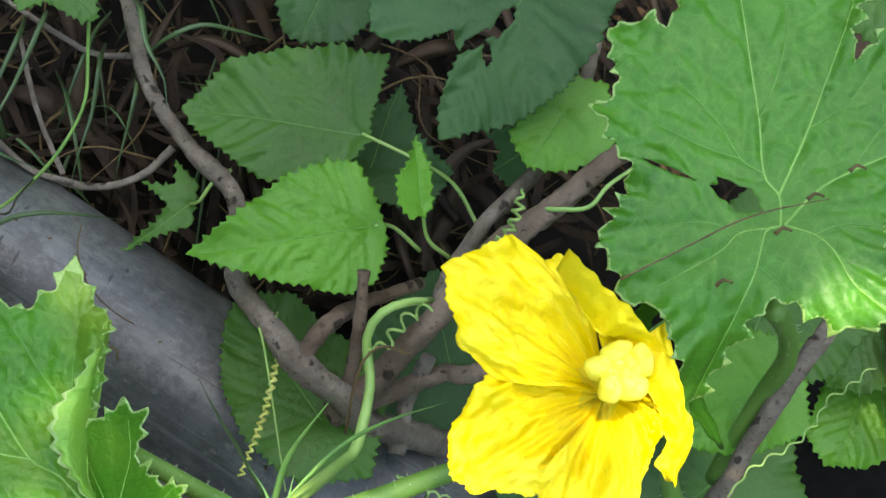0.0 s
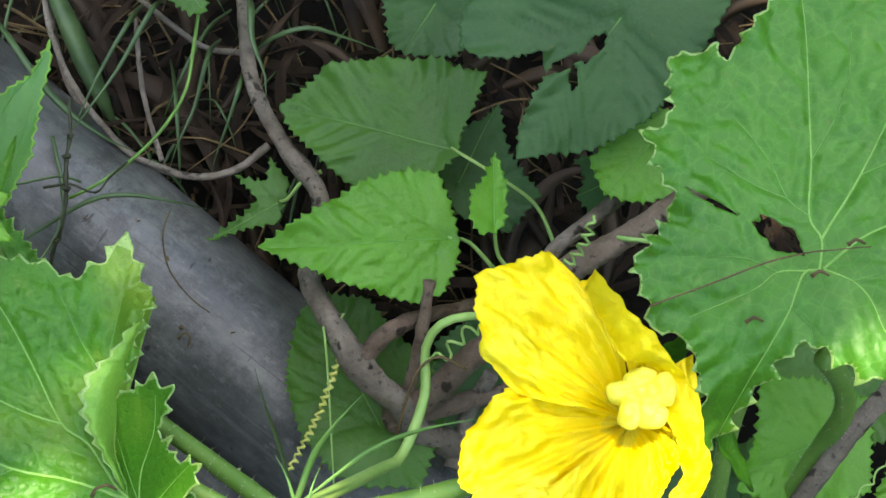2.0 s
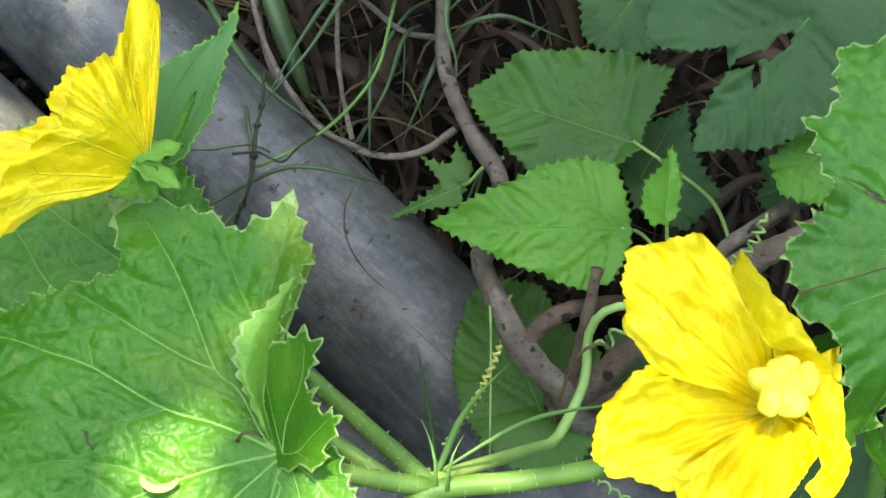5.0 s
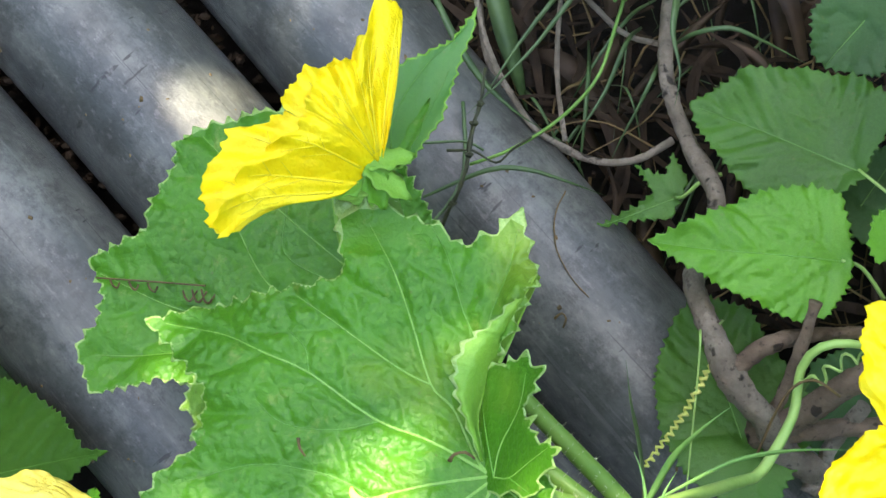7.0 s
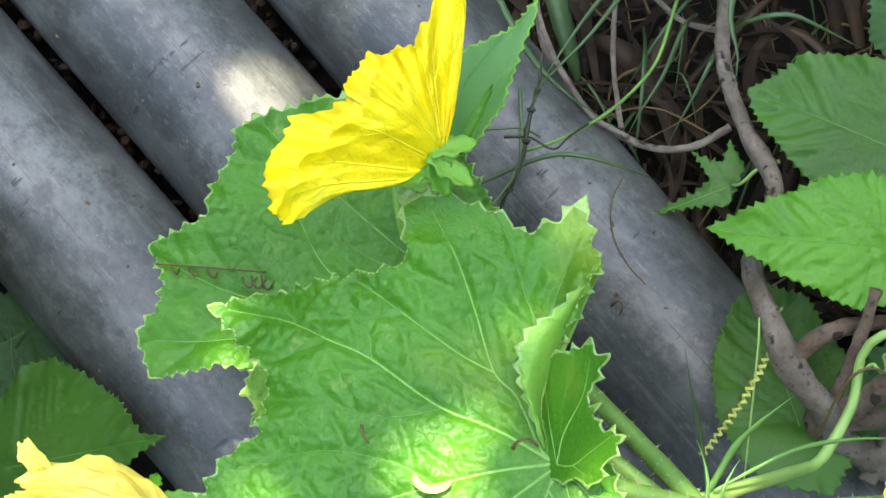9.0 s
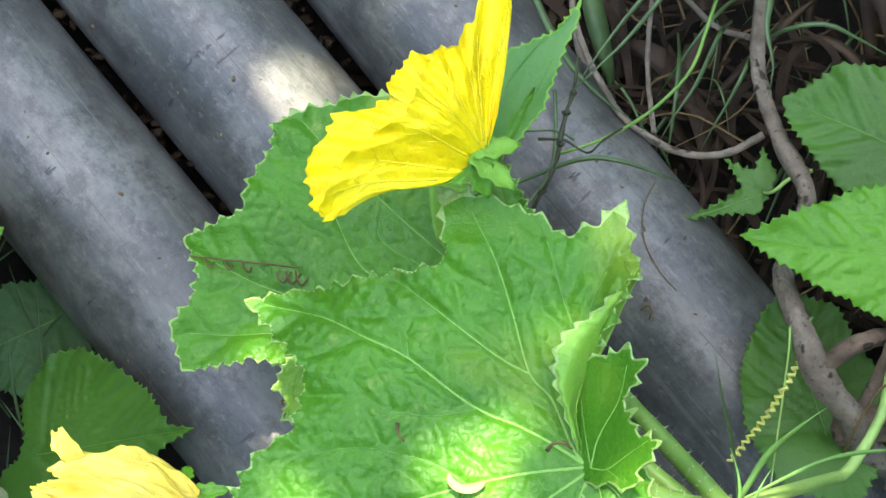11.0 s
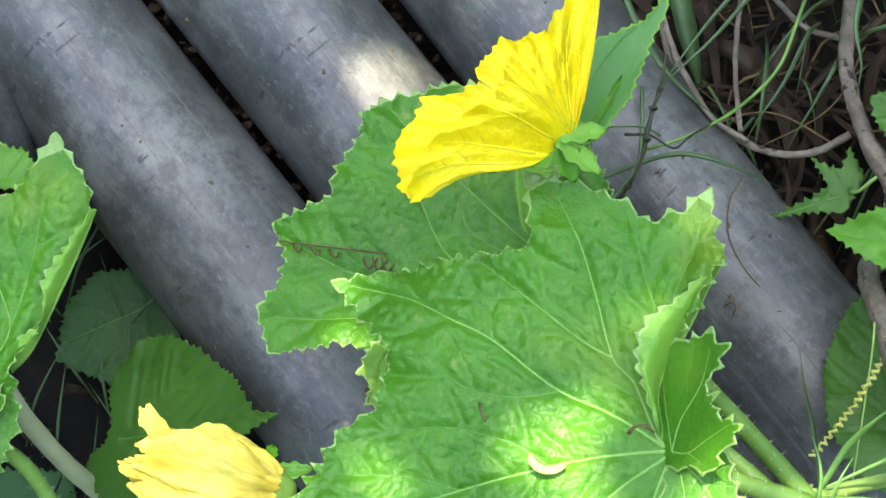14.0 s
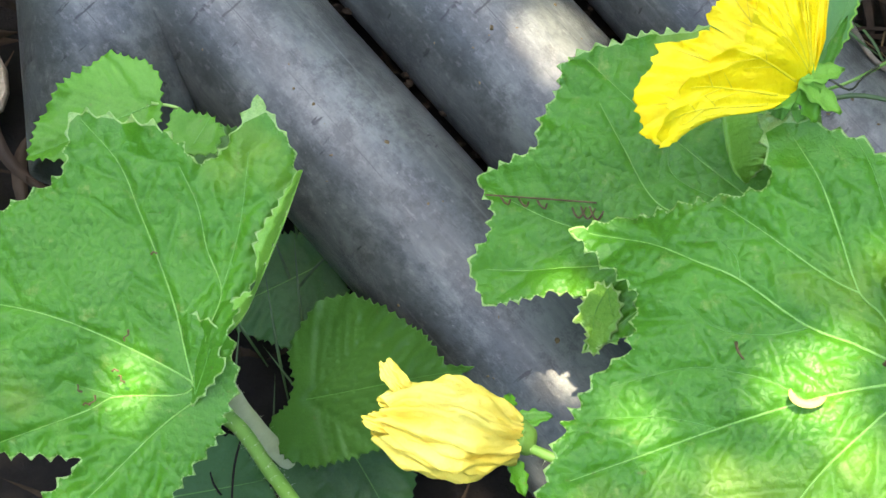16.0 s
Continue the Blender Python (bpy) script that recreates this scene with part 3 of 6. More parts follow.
def ball(center, radii, seed=0, bumpy=0.12, nu=14, nv=18):
    rng = np.random.default_rng(seed)
    ph = rng.uniform(0, 7, 4)
    verts, faces = [], []
    for i in range(nu + 1):
        a = math.pi * i / nu
        for j in range(nv):
            b = 2 * math.pi * j / nv
            k = 1 + bumpy * (math.sin(3 * a + 2 * b + ph[0]) + 0.5 * math.sin(5 * b + ph[1]) * math.sin(a))
            verts.append((center[0] + radii[0] * k * math.sin(a) * math.cos(b), center[1] + radii[1] * k * math.sin(a) * math.sin(b), center[2] + radii[2] * k * math.cos(a)))
    for i in range(nu):
        for j in range(nv):
            faces.append((i * nv + j, (i + 1) * nv + j, (i + 1) * nv + (j + 1) % nv, i * nv + (j + 1) % nv))
    return np.array(verts), faces


# ---- ground ----
def ground():
    n = 90
    g = np.sign(np.linspace(-1, 1, n)) * (np.abs(np.linspace(-1, 1, n)) ** 5 * 40 + np.abs(np.linspace(-1, 1, n)) * 0.45)
    verts = [(x, y, -0.004 + (0.012 * noise.noise((x * 22, y * 22, 0)) + 0.006 * noise.noise((x * 70, y * 70, 3)) if abs(x) < 0.6 and abs(y) < 0.6 else 0)) for x in g for y in g]
    faces = [(i * n + j, (i + 1) * n + j, (i + 1) * n + j + 1, i * n + j + 1) for i in range(n - 1) for j in range(n - 1)]
    ob = mesh_object("ground", verts, faces, SOIL)
    tagged(ob, "dark soil with rotting plant scraps, deepened for shade", "ground", kind="structure")


ground()


# ---- pipes ----
def pipe(at, azimuth, slope=0.0, radius=0.0336, before=1.6, after=2.4, label=""):
    """A hollow plastic pipe lying on the ground; at: a place on its axis."""
    ob = thing("pipe", (at[0], at[1], at[2] - radius), label, "pipe", "pipes laid side by side")
    a = radians(azimuth)
    d = np.array([math.cos(a) * math.cos(slope), math.sin(a) * math.cos(slope), math.sin(slope)])
    side = np.array([-math.sin(a), math.cos(a), 0])
    up = np.cross(d, side)
    verts, faces = [], []
    n, m = 72, 24
    for r, rev in ((radius, 0), (radius - 0.004, 1)):
        off = len(verts)
        for i in range(m + 1):
            t = -before + (before + after) * i / m
            for k in range(n):
                b = 2 * math.pi * k / n
                verts.append(np.array(at) + d * t + r * (math.cos(b) * side + math.sin(b) * up))
        for i in range(m):
            for k in range(n):
                q = (off + i * n + k, off + i * n + (k + 1) % n, off + (i + 1) * n + (k + 1) % n, off + (i + 1) * n + k)
                faces.append(q[::-1] if rev else q)
    half = (m + 1) * n
    for i in (0, m):
        for k in range(n):
            q = (i * n + k, i * n + (k + 1) % n, half + i * n + (k + 1) % n, half + i * n + k)
            faces.append(q if i else q[::-1])
    part("wall", verts, faces, PIPE, ob)
    return ob


pipe((0.0519, 0.05, 0.0336), 128.1, label="scuffed black plastic pipe beside the shrub's roots")
pipe((-0.0425, 0.05, 0.0336), 130.4, label="scuffed black plastic pipe with pale dust patches")
pipe((-0.1368, 0.05, 0.0336), 130.7, label="scratched grey-black plastic pipe with dirt specks")
pipe((-0.192, 0.05, 0.0336), 97.0, before=0.05, label="dusty black plastic pipe lying askew of the others")


# ---- gourd vine ----
GOURD = (LEAF, RIM, VEIN, VEIN_SIDE)
vine = thing("gourd_vine", (0.119, -0.125, 0.0), "green gourd vine with broad toothed leaves, tendrils and yellow flowers", "vine")


def turned_margin(parent, at, slope, crease, margin, rise, seed, label=""):
    """A leaf's edge folded over on itself: a strip from the crease up and back to its toothed margin, given as (x mm, y mm) round the stalk's end."""
    rng = np.random.default_rng(seed)
    n, m = 120, 10
    c, e = (spline(np.c_[np.array(q, float) / 1000, np.zeros(len(q))], 0.0005)[:, :2] for q in (crease, margin))
    c, e = (np.stack([np.interp(np.linspace(0, 1, n), np.linspace(0, 1, len(q)), q[:, k]) for k in (0, 1)], 1) for q in (c, e))
    saw = np.interp(np.arange(n), np.cumsum(np.r_[0, rng.uniform(3, 7, 60)]), np.tile((0.0, 1.0), 31)[:61])
    size = np.sin(np.pi * np.linspace(0, 1, n)) ** 0.5
    verts = []
    for i in range(n):
        across = e[i] - c[i]
        wide = np.hypot(*across) + 1e-6
        for j in range(m):
            u = j / (m - 1)
            q = c[i] + across * (u + u ** 4 * (saw[i] - 0.4) * 0.0022 / max(wide, 0.004) * size[i])
            z = slope[0] * c[i][0] + slope[1] * c[i][1] - 0.0008 + rise * size[i] * math.sin(math.pi * 0.66 * u) + 0.0015 * noise.noise((i * 0.12, u * 3.4, seed)) * u + 0.0006 * noise.noise((i * 0.4, u * 8, seed)) * u
            verts.append((at[0] + q[0], at[1] + q[1], at[2] + z))
    N = len(verts)
    verts += [(x, y, z - 0.0004) for x, y, z in verts]
    faces = [(i * m + j, (i + 1) * m + j, (i + 1) * m + j + 1, i * m + j + 1) for i in range(n - 1) for j in range(m - 1)]
    slots = [1 if j == m - 2 else 0 for i in range(n - 1) for j in range(m - 1)]
    lip = [i * m for i in range(n)] + [(n - 1) * m + j for j in range(1, m)] + [i * m + m - 1 for i in range(n - 2, -1, -1)] + list(range(m - 2, 0, -1))
    walls = [(lip[k], lip[(k + 1) % len(lip)], lip[(k + 1) % len(lip)] + N, lip[k] + N) for k in range(len(lip))]
    return part("turned_margin", verts, faces + [tuple(k + N for k in reversed(q)) for q in faces] + walls, [LEAF_UNDER, RIM], parent, label, slots + slots + [1] * len(walls))


# Leaf over the middle pipes, its side lobe curled up and its margin turned over.
main_leaf = leaf(vine, (0.079, -0.117, 0.203), [(6, 9), (40, 9), (80, 11), (103, 15), (104, 25), (90, 30), (81, 39), (78, 50), (75, 57), (79, 65), (82, 77), (89, 69), (95, 66), (100, 73), (108, 81), (118, 92), (124, 72), (128, 72), (137, 82),
     (153, 111), (161, 84), (172, 83), (177, 92), (186, 102), (196, 114), (212, 104), (222, 92), (236, 96), (250, 86), (268, 74), (285, 52), (305, 40), (330, 20)],
     (), GOURD, slope=(0.05, 0.04), lifts=((9, 50, 6, 6), (6, 38, 6, 5), (-100, 52, 30, -16), (-35, 82, 16, -6)), seed=11, tooth=0.0033, wave=0.0022, samples=900, grid=0.0009, pucker=0.0043, quilt=0.0042,
     lines=(([(0, 1), (-4, 6), (-10, 20), (-16, 27), (-21, 44), (-26, 59), (-33, 74)], 0.0013), ([(-16, 27), (-25, 32), (-36, 40), (-45, 47), (-54, 54)], 0.0009),
            ([(-1, 2), (-16, 11), (-32, 18), (-50, 31), (-62, 37), (-75, 44), (-92, 49)], 0.0015), ([(-31, 17), (-43, 15), (-57, 17), (-65, 24)], 0.0006), ([(-50, 31), (-51, 38), (-56, 44)], 0.0005),
            ([(-1, 1), (-18, -1), (-36, -5), (-60, -12), (-100, -26)], 0.0014), ([(-33, -4), (-41, 1), (-50, 4), (-66, 6), (-88, 1)], 0.0006), ([(-58, -11), (-72, -8), (-92, -8)], 0.0005),
            ([(-7, 22), (-3, 36), (-7, 48), (-11, 63), (-16, 74)], 0.0007), ([(-2, 36), (1, 46), (6, 58), (9, 70)], 0.0006),
            ([(0, 0), (-16, -12), (-36, -32), (-52, -62)], 0.0013), ([(0, -1), (-5, -16), (-8, -40), (-9, -70)], 0.0011)),
     label="broad puckered green leaf with pale veins and a curled lobe")
turned_margin(main_leaf, (0.079, -0.117, 0.204), (0.05, 0.04), [(15, 56), (10, 46), (6, 37), (2, 29), (-3, 18), (-2, 5)], [(14, 57), (9, 51), (1, 42), (-7, 36), (-10, 29), (-9, 21), (-3, 5)], 0.010, 1, "pale underside of a leaf margin folded over")
leaf(vine, (0.0795, -0.1165, 0.2055), [(326, 13), (341, 13), (359, 14), (13, 18), (38, 14), (52, 17), (65, 19), (60, 23), (62, 29), (74, 33), (81, 31), (92, 30), (100, 29), (107, 25), (140, 6), (230, 5)], (), GOURD, slope=(1.3, 0.1), seed=12, wave=0.0010, samples=360, spacing=0.005, tooth=0.0026, grid=0.0008,
     pucker=0.0009, quilt=0.004, lines=(([(0, 0), (2, 8), (7, 17), (9, 26)], 0.0009), ([(0, 0), (-2, 14), (-3, 26)], 0.0007), ([(0, 0), (4, -1), (9, 2), (14, 5)], 0.0008), ([(4, -1), (8, -5), (10, -7)], 0.0006)),
     label="upright curled side lobe of a gourd leaf")
leaf(vine, (0.081, -0.118, 0.2045), [(200, 3), (240, 8), (256, 17), (270, 28), (292, 34), (306, 33), (318, 30), (322, 24), (330, 19), (345, 15), (5, 14), (40, 5)], (), GOURD, slope=(0.35, 0.0), seed=13, wave=0.0012, samples=300, spacing=0.005, tooth=0.0024, grid=0.0009, pucker=0.0012,
     lines=(([(0, 0), (6, -6), (12, -16), (16, -24)], 0.0009), ([(0, 0), (2, -10), (3, -24)], 0.0008), ([(7, -7), (12, -8), (16, -8)], 0.0006)), label="lower side lobe of a gourd leaf")
# Leaf under it, over the pipes.
back_leaf = leaf(vine, (0.042, -0.045, 0.138), [(20, 28), (45, 30), (60, 34), (78, 46), (93, 60), (112, 62), (136, 76), (142, 77), (148, 73), (157, 74), (165, 72), (173, 90), (180, 84), (186, 86), (191, 94),
     (201, 93), (205, 70), (214, 60), (221, 74), (226, 62), (250, 40), (290, 45), (330, 42)],
     (), GOURD, slope=(0.08, 0.06), tooth=0.0024, spacing=0.0046, seed=23, samples=820, wave=0.0018, pucker=0.0034, quilt=0.0042, grid=0.0010, lifts=((-62, -26, 9, 5),),
     lines=(([(0, 0), (-20, 18), (-41, 38), (-52, 50)], 0.0008), ([(-12, -8), (-30, 0), (-41, 20), (-48, 34)], 0.0009), ([(-10, 0), (-25, 10), (-25, 25), (-22, 48)], 0.0006), ([(-2, -4), (-30, -12), (-60, -6), (-88, 8)], 0.0010),
            ([(-2, -6), (-28, -18), (-49, -20), (-65, -21), (-86, -20)], 0.0010), ([(-3, -8), (-25, -26), (-50, -44)], 0.0009)), label="broad green leaf shaded by another, lying over the pipes")
leaf(vine, (-0.0049, -0.0736, 0.137), [(8, 2.7), (141, 4.0), (197, 8.3), (222, 15.4), (240, 14.2), (248, 19.4), (257, 21.4), (272, 15.8), (287, 11.8), (315, 7.0)], (), (LEAF_UNDER, RIM, VEIN_SIDE, VEIN_SIDE), slope=(-0.1, 0.35), tooth=0.0020, spacing=0.0036, seed=25, samples=300, grid=0.0009, wave=0.0012, pucker=0.0014,
     lines=(([(0, 0), (-4, -7), (-5, -14)], 0.0005), ([(0, 0), (1, -6), (2, -10)], 0.0004)), label="yellow-green drooping lobe of a gourd leaf")
turned_margin(back_leaf, (0.042, -0.045, 0.148), (0.08, 0.06), [(-10, 30), (-9, 18), (-7, 8), (-3, 3)], [(4, 30), (5, 18), (5, 10), (-2, 3)], 0.010, 3, "olive-green underside of a leaf margin folded over")
leaf(vine, (0.054, -0.021, 0.180), [(27, 5), (45, 12), (47, 20), (53, 25), (56, 31), (59, 38), (60, 47), (63, 54), (65, 47), (67, 42), (74, 37), (85, 33), (102, 29), (124, 15), (206, 5)], (), (LEAF_SMOOTH, LEAF_UNDER, VEIN_SIDE, VEIN_SIDE),
     slope=(0.12, 0.12), tooth=0.0011, spacing=0.0034, seed=24, samples=420, wave=0.0008, pucker=0.0008, lines=(([(-2, 4), (-1, 16), (8, 30), (22, 43)], 0.0006), ([(4, 8), (10, 18), (16, 30)], 0.0004)), label="smooth pointed green leaf behind the flower")
# Leaf above the shrub.
leaf(vine, (0.260, -0.099, 0.266), [(5, 74), (15, 77), (26, 75), (36, 69), (43, 63), (46, 50), (49, 56), (50, 72), (55, 85), (64, 94), (76, 86), (88, 72), (95, 65), (97, 62), (99, 68), (108, 71), (112, 65), (116, 58),
     (122, 56), (127, 60), (130, 54), (133, 50), (137, 45), (140, 41), (148, 41), (154, 44), (158, 45), (166, 48), (175, 45), (186, 45), (190, 40), (198, 38), (203, 39), (213, 41), (219, 45), (224, 49), (229, 52), (231, 45), (233, 34),
     (236, 26), (244, 19), (258, 22), (271, 28), (275, 32), (288, 36), (298, 39), (306, 36), (318, 29), (337, 27), (346, 28), (349, 40), (351, 54), (356, 66)],
     (), (LEAF_NET, RIM, VEIN, VEIN_SIDE), slope=(0.22, -0.05), lifts=((-28, -44, 20, -26), (14, -40, 18, 6)), holes=((-7.5, 11.5, 7.2, 3.4, 128), (-22, 24, 7.5, 0.7, 141)), seed=31, wave=0.0018, samples=900, grid=0.0011, pucker=0.0038, tooth=0.0034,
     lines=(([(0, 0), (3, 8), (2, 15), (7, 30), (11, 48), (14, 63), (16, 76)], 0.0011), ([(7, 30), (16, 40), (22, 50), (26, 62)], 0.0006), ([(2, 15), (-2, 21), (-4, 33), (-10, 47)], 0.0007), ([(-2, 21), (-10, 27), (-19, 36)], 0.0005),
            ([(3, 8), (17, 22), (30, 38), (44, 56)], 0.0012), ([(18, 23), (30, 26), (42, 35)], 0.0007), ([(1, 0), (13, 6), (23, 8), (38, 9), (62, 8)], 0.0012), ([(23, 8), (38, 18), (56, 24)], 0.0006),
            ([(1, 0), (7, -5), (10, -11), (11, -21), (16, -33)], 0.0009), ([(7, -5), (15, -5), (28, -10)], 0.0006), ([(0, 0), (-4, 0), (-10, -9), (-15, -15), (-22, -24), (-31, -38)], 0.0010), ([(-9, -8), (-6, -14), (-6, -17)], 0.0005),
            ([(-1, 0), (-10, 2), (-17, -1), (-34, -4)], 0.0008), ([(-10, 2), (-18, 8), (-34, 12)], 0.0006)), label="broad lobed bright green leaf held above the shrub")
# Leaf beyond the pipes' side.
left_leaf = leaf(vine, (-0.138, -0.106, 0.122), [(20, 14), (48, 18), (62, 24), (64, 42), (65, 62), (66, 78), (69, 87), (79, 101), (83, 85), (90, 76), (97, 87), (108, 97), (115, 104), (121, 86), (135, 88), (144, 96), (155, 104), (166, 92), (180, 88), (192, 80),
     (202, 50), (207, 42), (211, 56), (214, 72), (230, 62), (250, 40), (300, 14)],
     (), GOURD, slope=(-0.05, 0.17), lifts=((10, 20, 10, 8), (-36, 52, 14, -3), (-48, 20, 16, 3)), seed=47, tooth=0.0027, wave=0.0022, samples=840, grid=0.0010, pucker=0.0042, quilt=0.0044,
     lines=(([(-1, 3), (-5, 7), (-26, 18), (-47, 26), (-68, 31), (-92, 34)], 0.0012), ([(-1, 4), (-3, 9), (-8, 29), (-14, 46), (-20, 61), (-27, 77), (-40, 92)], 0.0010), ([(-1, 5), (3, 19), (7, 35), (2, 49), (-1, 63), (-7, 76)], 0.0009),
            ([(7, 35), (13, 57), (16, 80)], 0.0007), ([(-2, 3), (-7, 1), (-27, 1), (-36, -3), (-52, -9), (-72, -16)], 0.0010), ([(-27, 1), (-34, 3), (-45, 6)], 0.0006), ([(0, 0), (-16, -12), (-40, -36)], 0.0009)),
     label="broad toothed green leaf with scraps of dry petals on it")
turned_margin(left_leaf, (-0.138, -0.106, 0.124), (-0.05, 0.17), [(34, 74), (28, 57), (21, 40), (15, 27), (9, 20)], [(33, 74), (25, 60), (19, 50), (19, 36), (12, 32), (6, 27)], 0.006, 5, "bright green underside of a leaf margin folded over")
leaf(vine, (-0.139, -0.105, 0.126), [(14, 5), (35, 14), (57, 16), (70, 23), (81, 24), (97, 28), (110, 29), (106, 20), (91, 11), (174, 4), (255, 4)], (), GOURD, slope=(0.6, 0.1), seed=48, wave=0.0014, grid=0.0008, pucker=0.001,
     samples=260, spacing=0.0045, tooth=0.0022, lines=(([(0, 0), (4, 10), (7, 20)], 0.0006), ([(0, 0), (-1, 12), (-4, 24)], 0.0006)), label="small curled side lobe of a gourd leaf")


def stem(points, r0, r1, parent=vine, name="stem", mat=None, hair=0, seed=0, label="", rough=0.05, knots=(), sides=12, step=0.004):
    line = spline(points, step)
    v, f = tube(line, r0, r1, sides, rough, seed, knots)
    ob = part(name, v, f, mat or STEM, parent, label)
    if hair:
        hv, hf = hairs(line, r0, r1, hair, 0.0016, seed)
        part("hair", hv, hf, HAIR, ob)
    return ob


stem([(0.079, -0.117, 0.200), (0.090, -0.119, 0.190), (0.106, -0.123, 0.184), (0.121, -0.126, 0.180)], 0.0026, 0.003, hair=260, seed=1, label="hairy pale green leaf stalk")
stem([(0.066, -0.060, 0.135), (0.084, -0.080, 0.155), (0.108, -0.109, 0.170), (0.121, -0.126, 0.180)], 0.0027, 0.003, hair=300, seed=2, label="hairy pale green leaf stalk")
stem([(0.095, -0.160, 0.165), (0.108, -0.142, 0.175), (0.119, -0.128, 0.180), (0.147, -0.127, 0.180), (0.171, -0.127, 0.188), (0.192, -0.128, 0.205), (0.207, -0.124, 0.225)], 0.0033, 0.0028, hair=420, seed=3, label="hairy main stem of the vine")
stem([(0.121, -0.124, 0.180), (0.143, -0.115, 0.150), (0.160, -0.108, 0.125), (0.167, -0.104, 0.118), (0.178, -0.087, 0.115), (0.181, -0.072, 0.121), (0.186, -0.067, 0.130), (0.195, -0.066, 0.130), (0.206, -0.066, 0.120)], 0.0024, 0.0013, seed=4, name="tendril", mat=TENDRIL, label="smooth green tendril bent over the branch")
stem([(0.270, -0.160, 0.10), (0.263, -0.146, 0.12), (0.260, -0.131, 0.15), (0.260, -0.114, 0.19), (0.259, -0.099, 0.265)], 0.0032, 0.0024, hair=200, seed=5, label="hairy pale green leaf stalk")
stem([(0.262, -0.104, 0.128), (0.300, -0.094, 0.135), (0.340, -0.089, 0.140), (0.382, -0.088, 0.145), (0.42, -0.087, 0.145), (0.46, -0.09, 0.10), (0.50, -0.10, -0.003)], 0.0034, 0.0036, hair=200, seed=9, label="thick pale green stem behind a leaf")
stem([(-0.137, -0.107, 0.121), (-0.127, -0.113, 0.110), (-0.117, -0.127, 0.095), (-0.105, -0.145, 0.080), (-0.09, -0.18, 0.06)], 0.0026, 0.003, hair=260, seed=6, label="hairy pale green leaf stalk")
stem([(-0.142, -0.082, 0.100), (-0.137, -0.092, 0.080), (-0.132, -0.100, 0.056), (-0.127, -0.106, 0.034), (-0.120, -0.112, -0.003)], 0.0034, 0.0036, hair=160, seed=7, mat=CREAM, label="downy cream-green stem")
stem([(0.121, -0.126, 0.178), (0.10, -0.15, 0.16), (0.05, -0.19, 0.12), (0.0, -0.22, 0.06), (-0.05, -0.25, 0.004)], 0.0034, 0.0036, hair=300, seed=8)


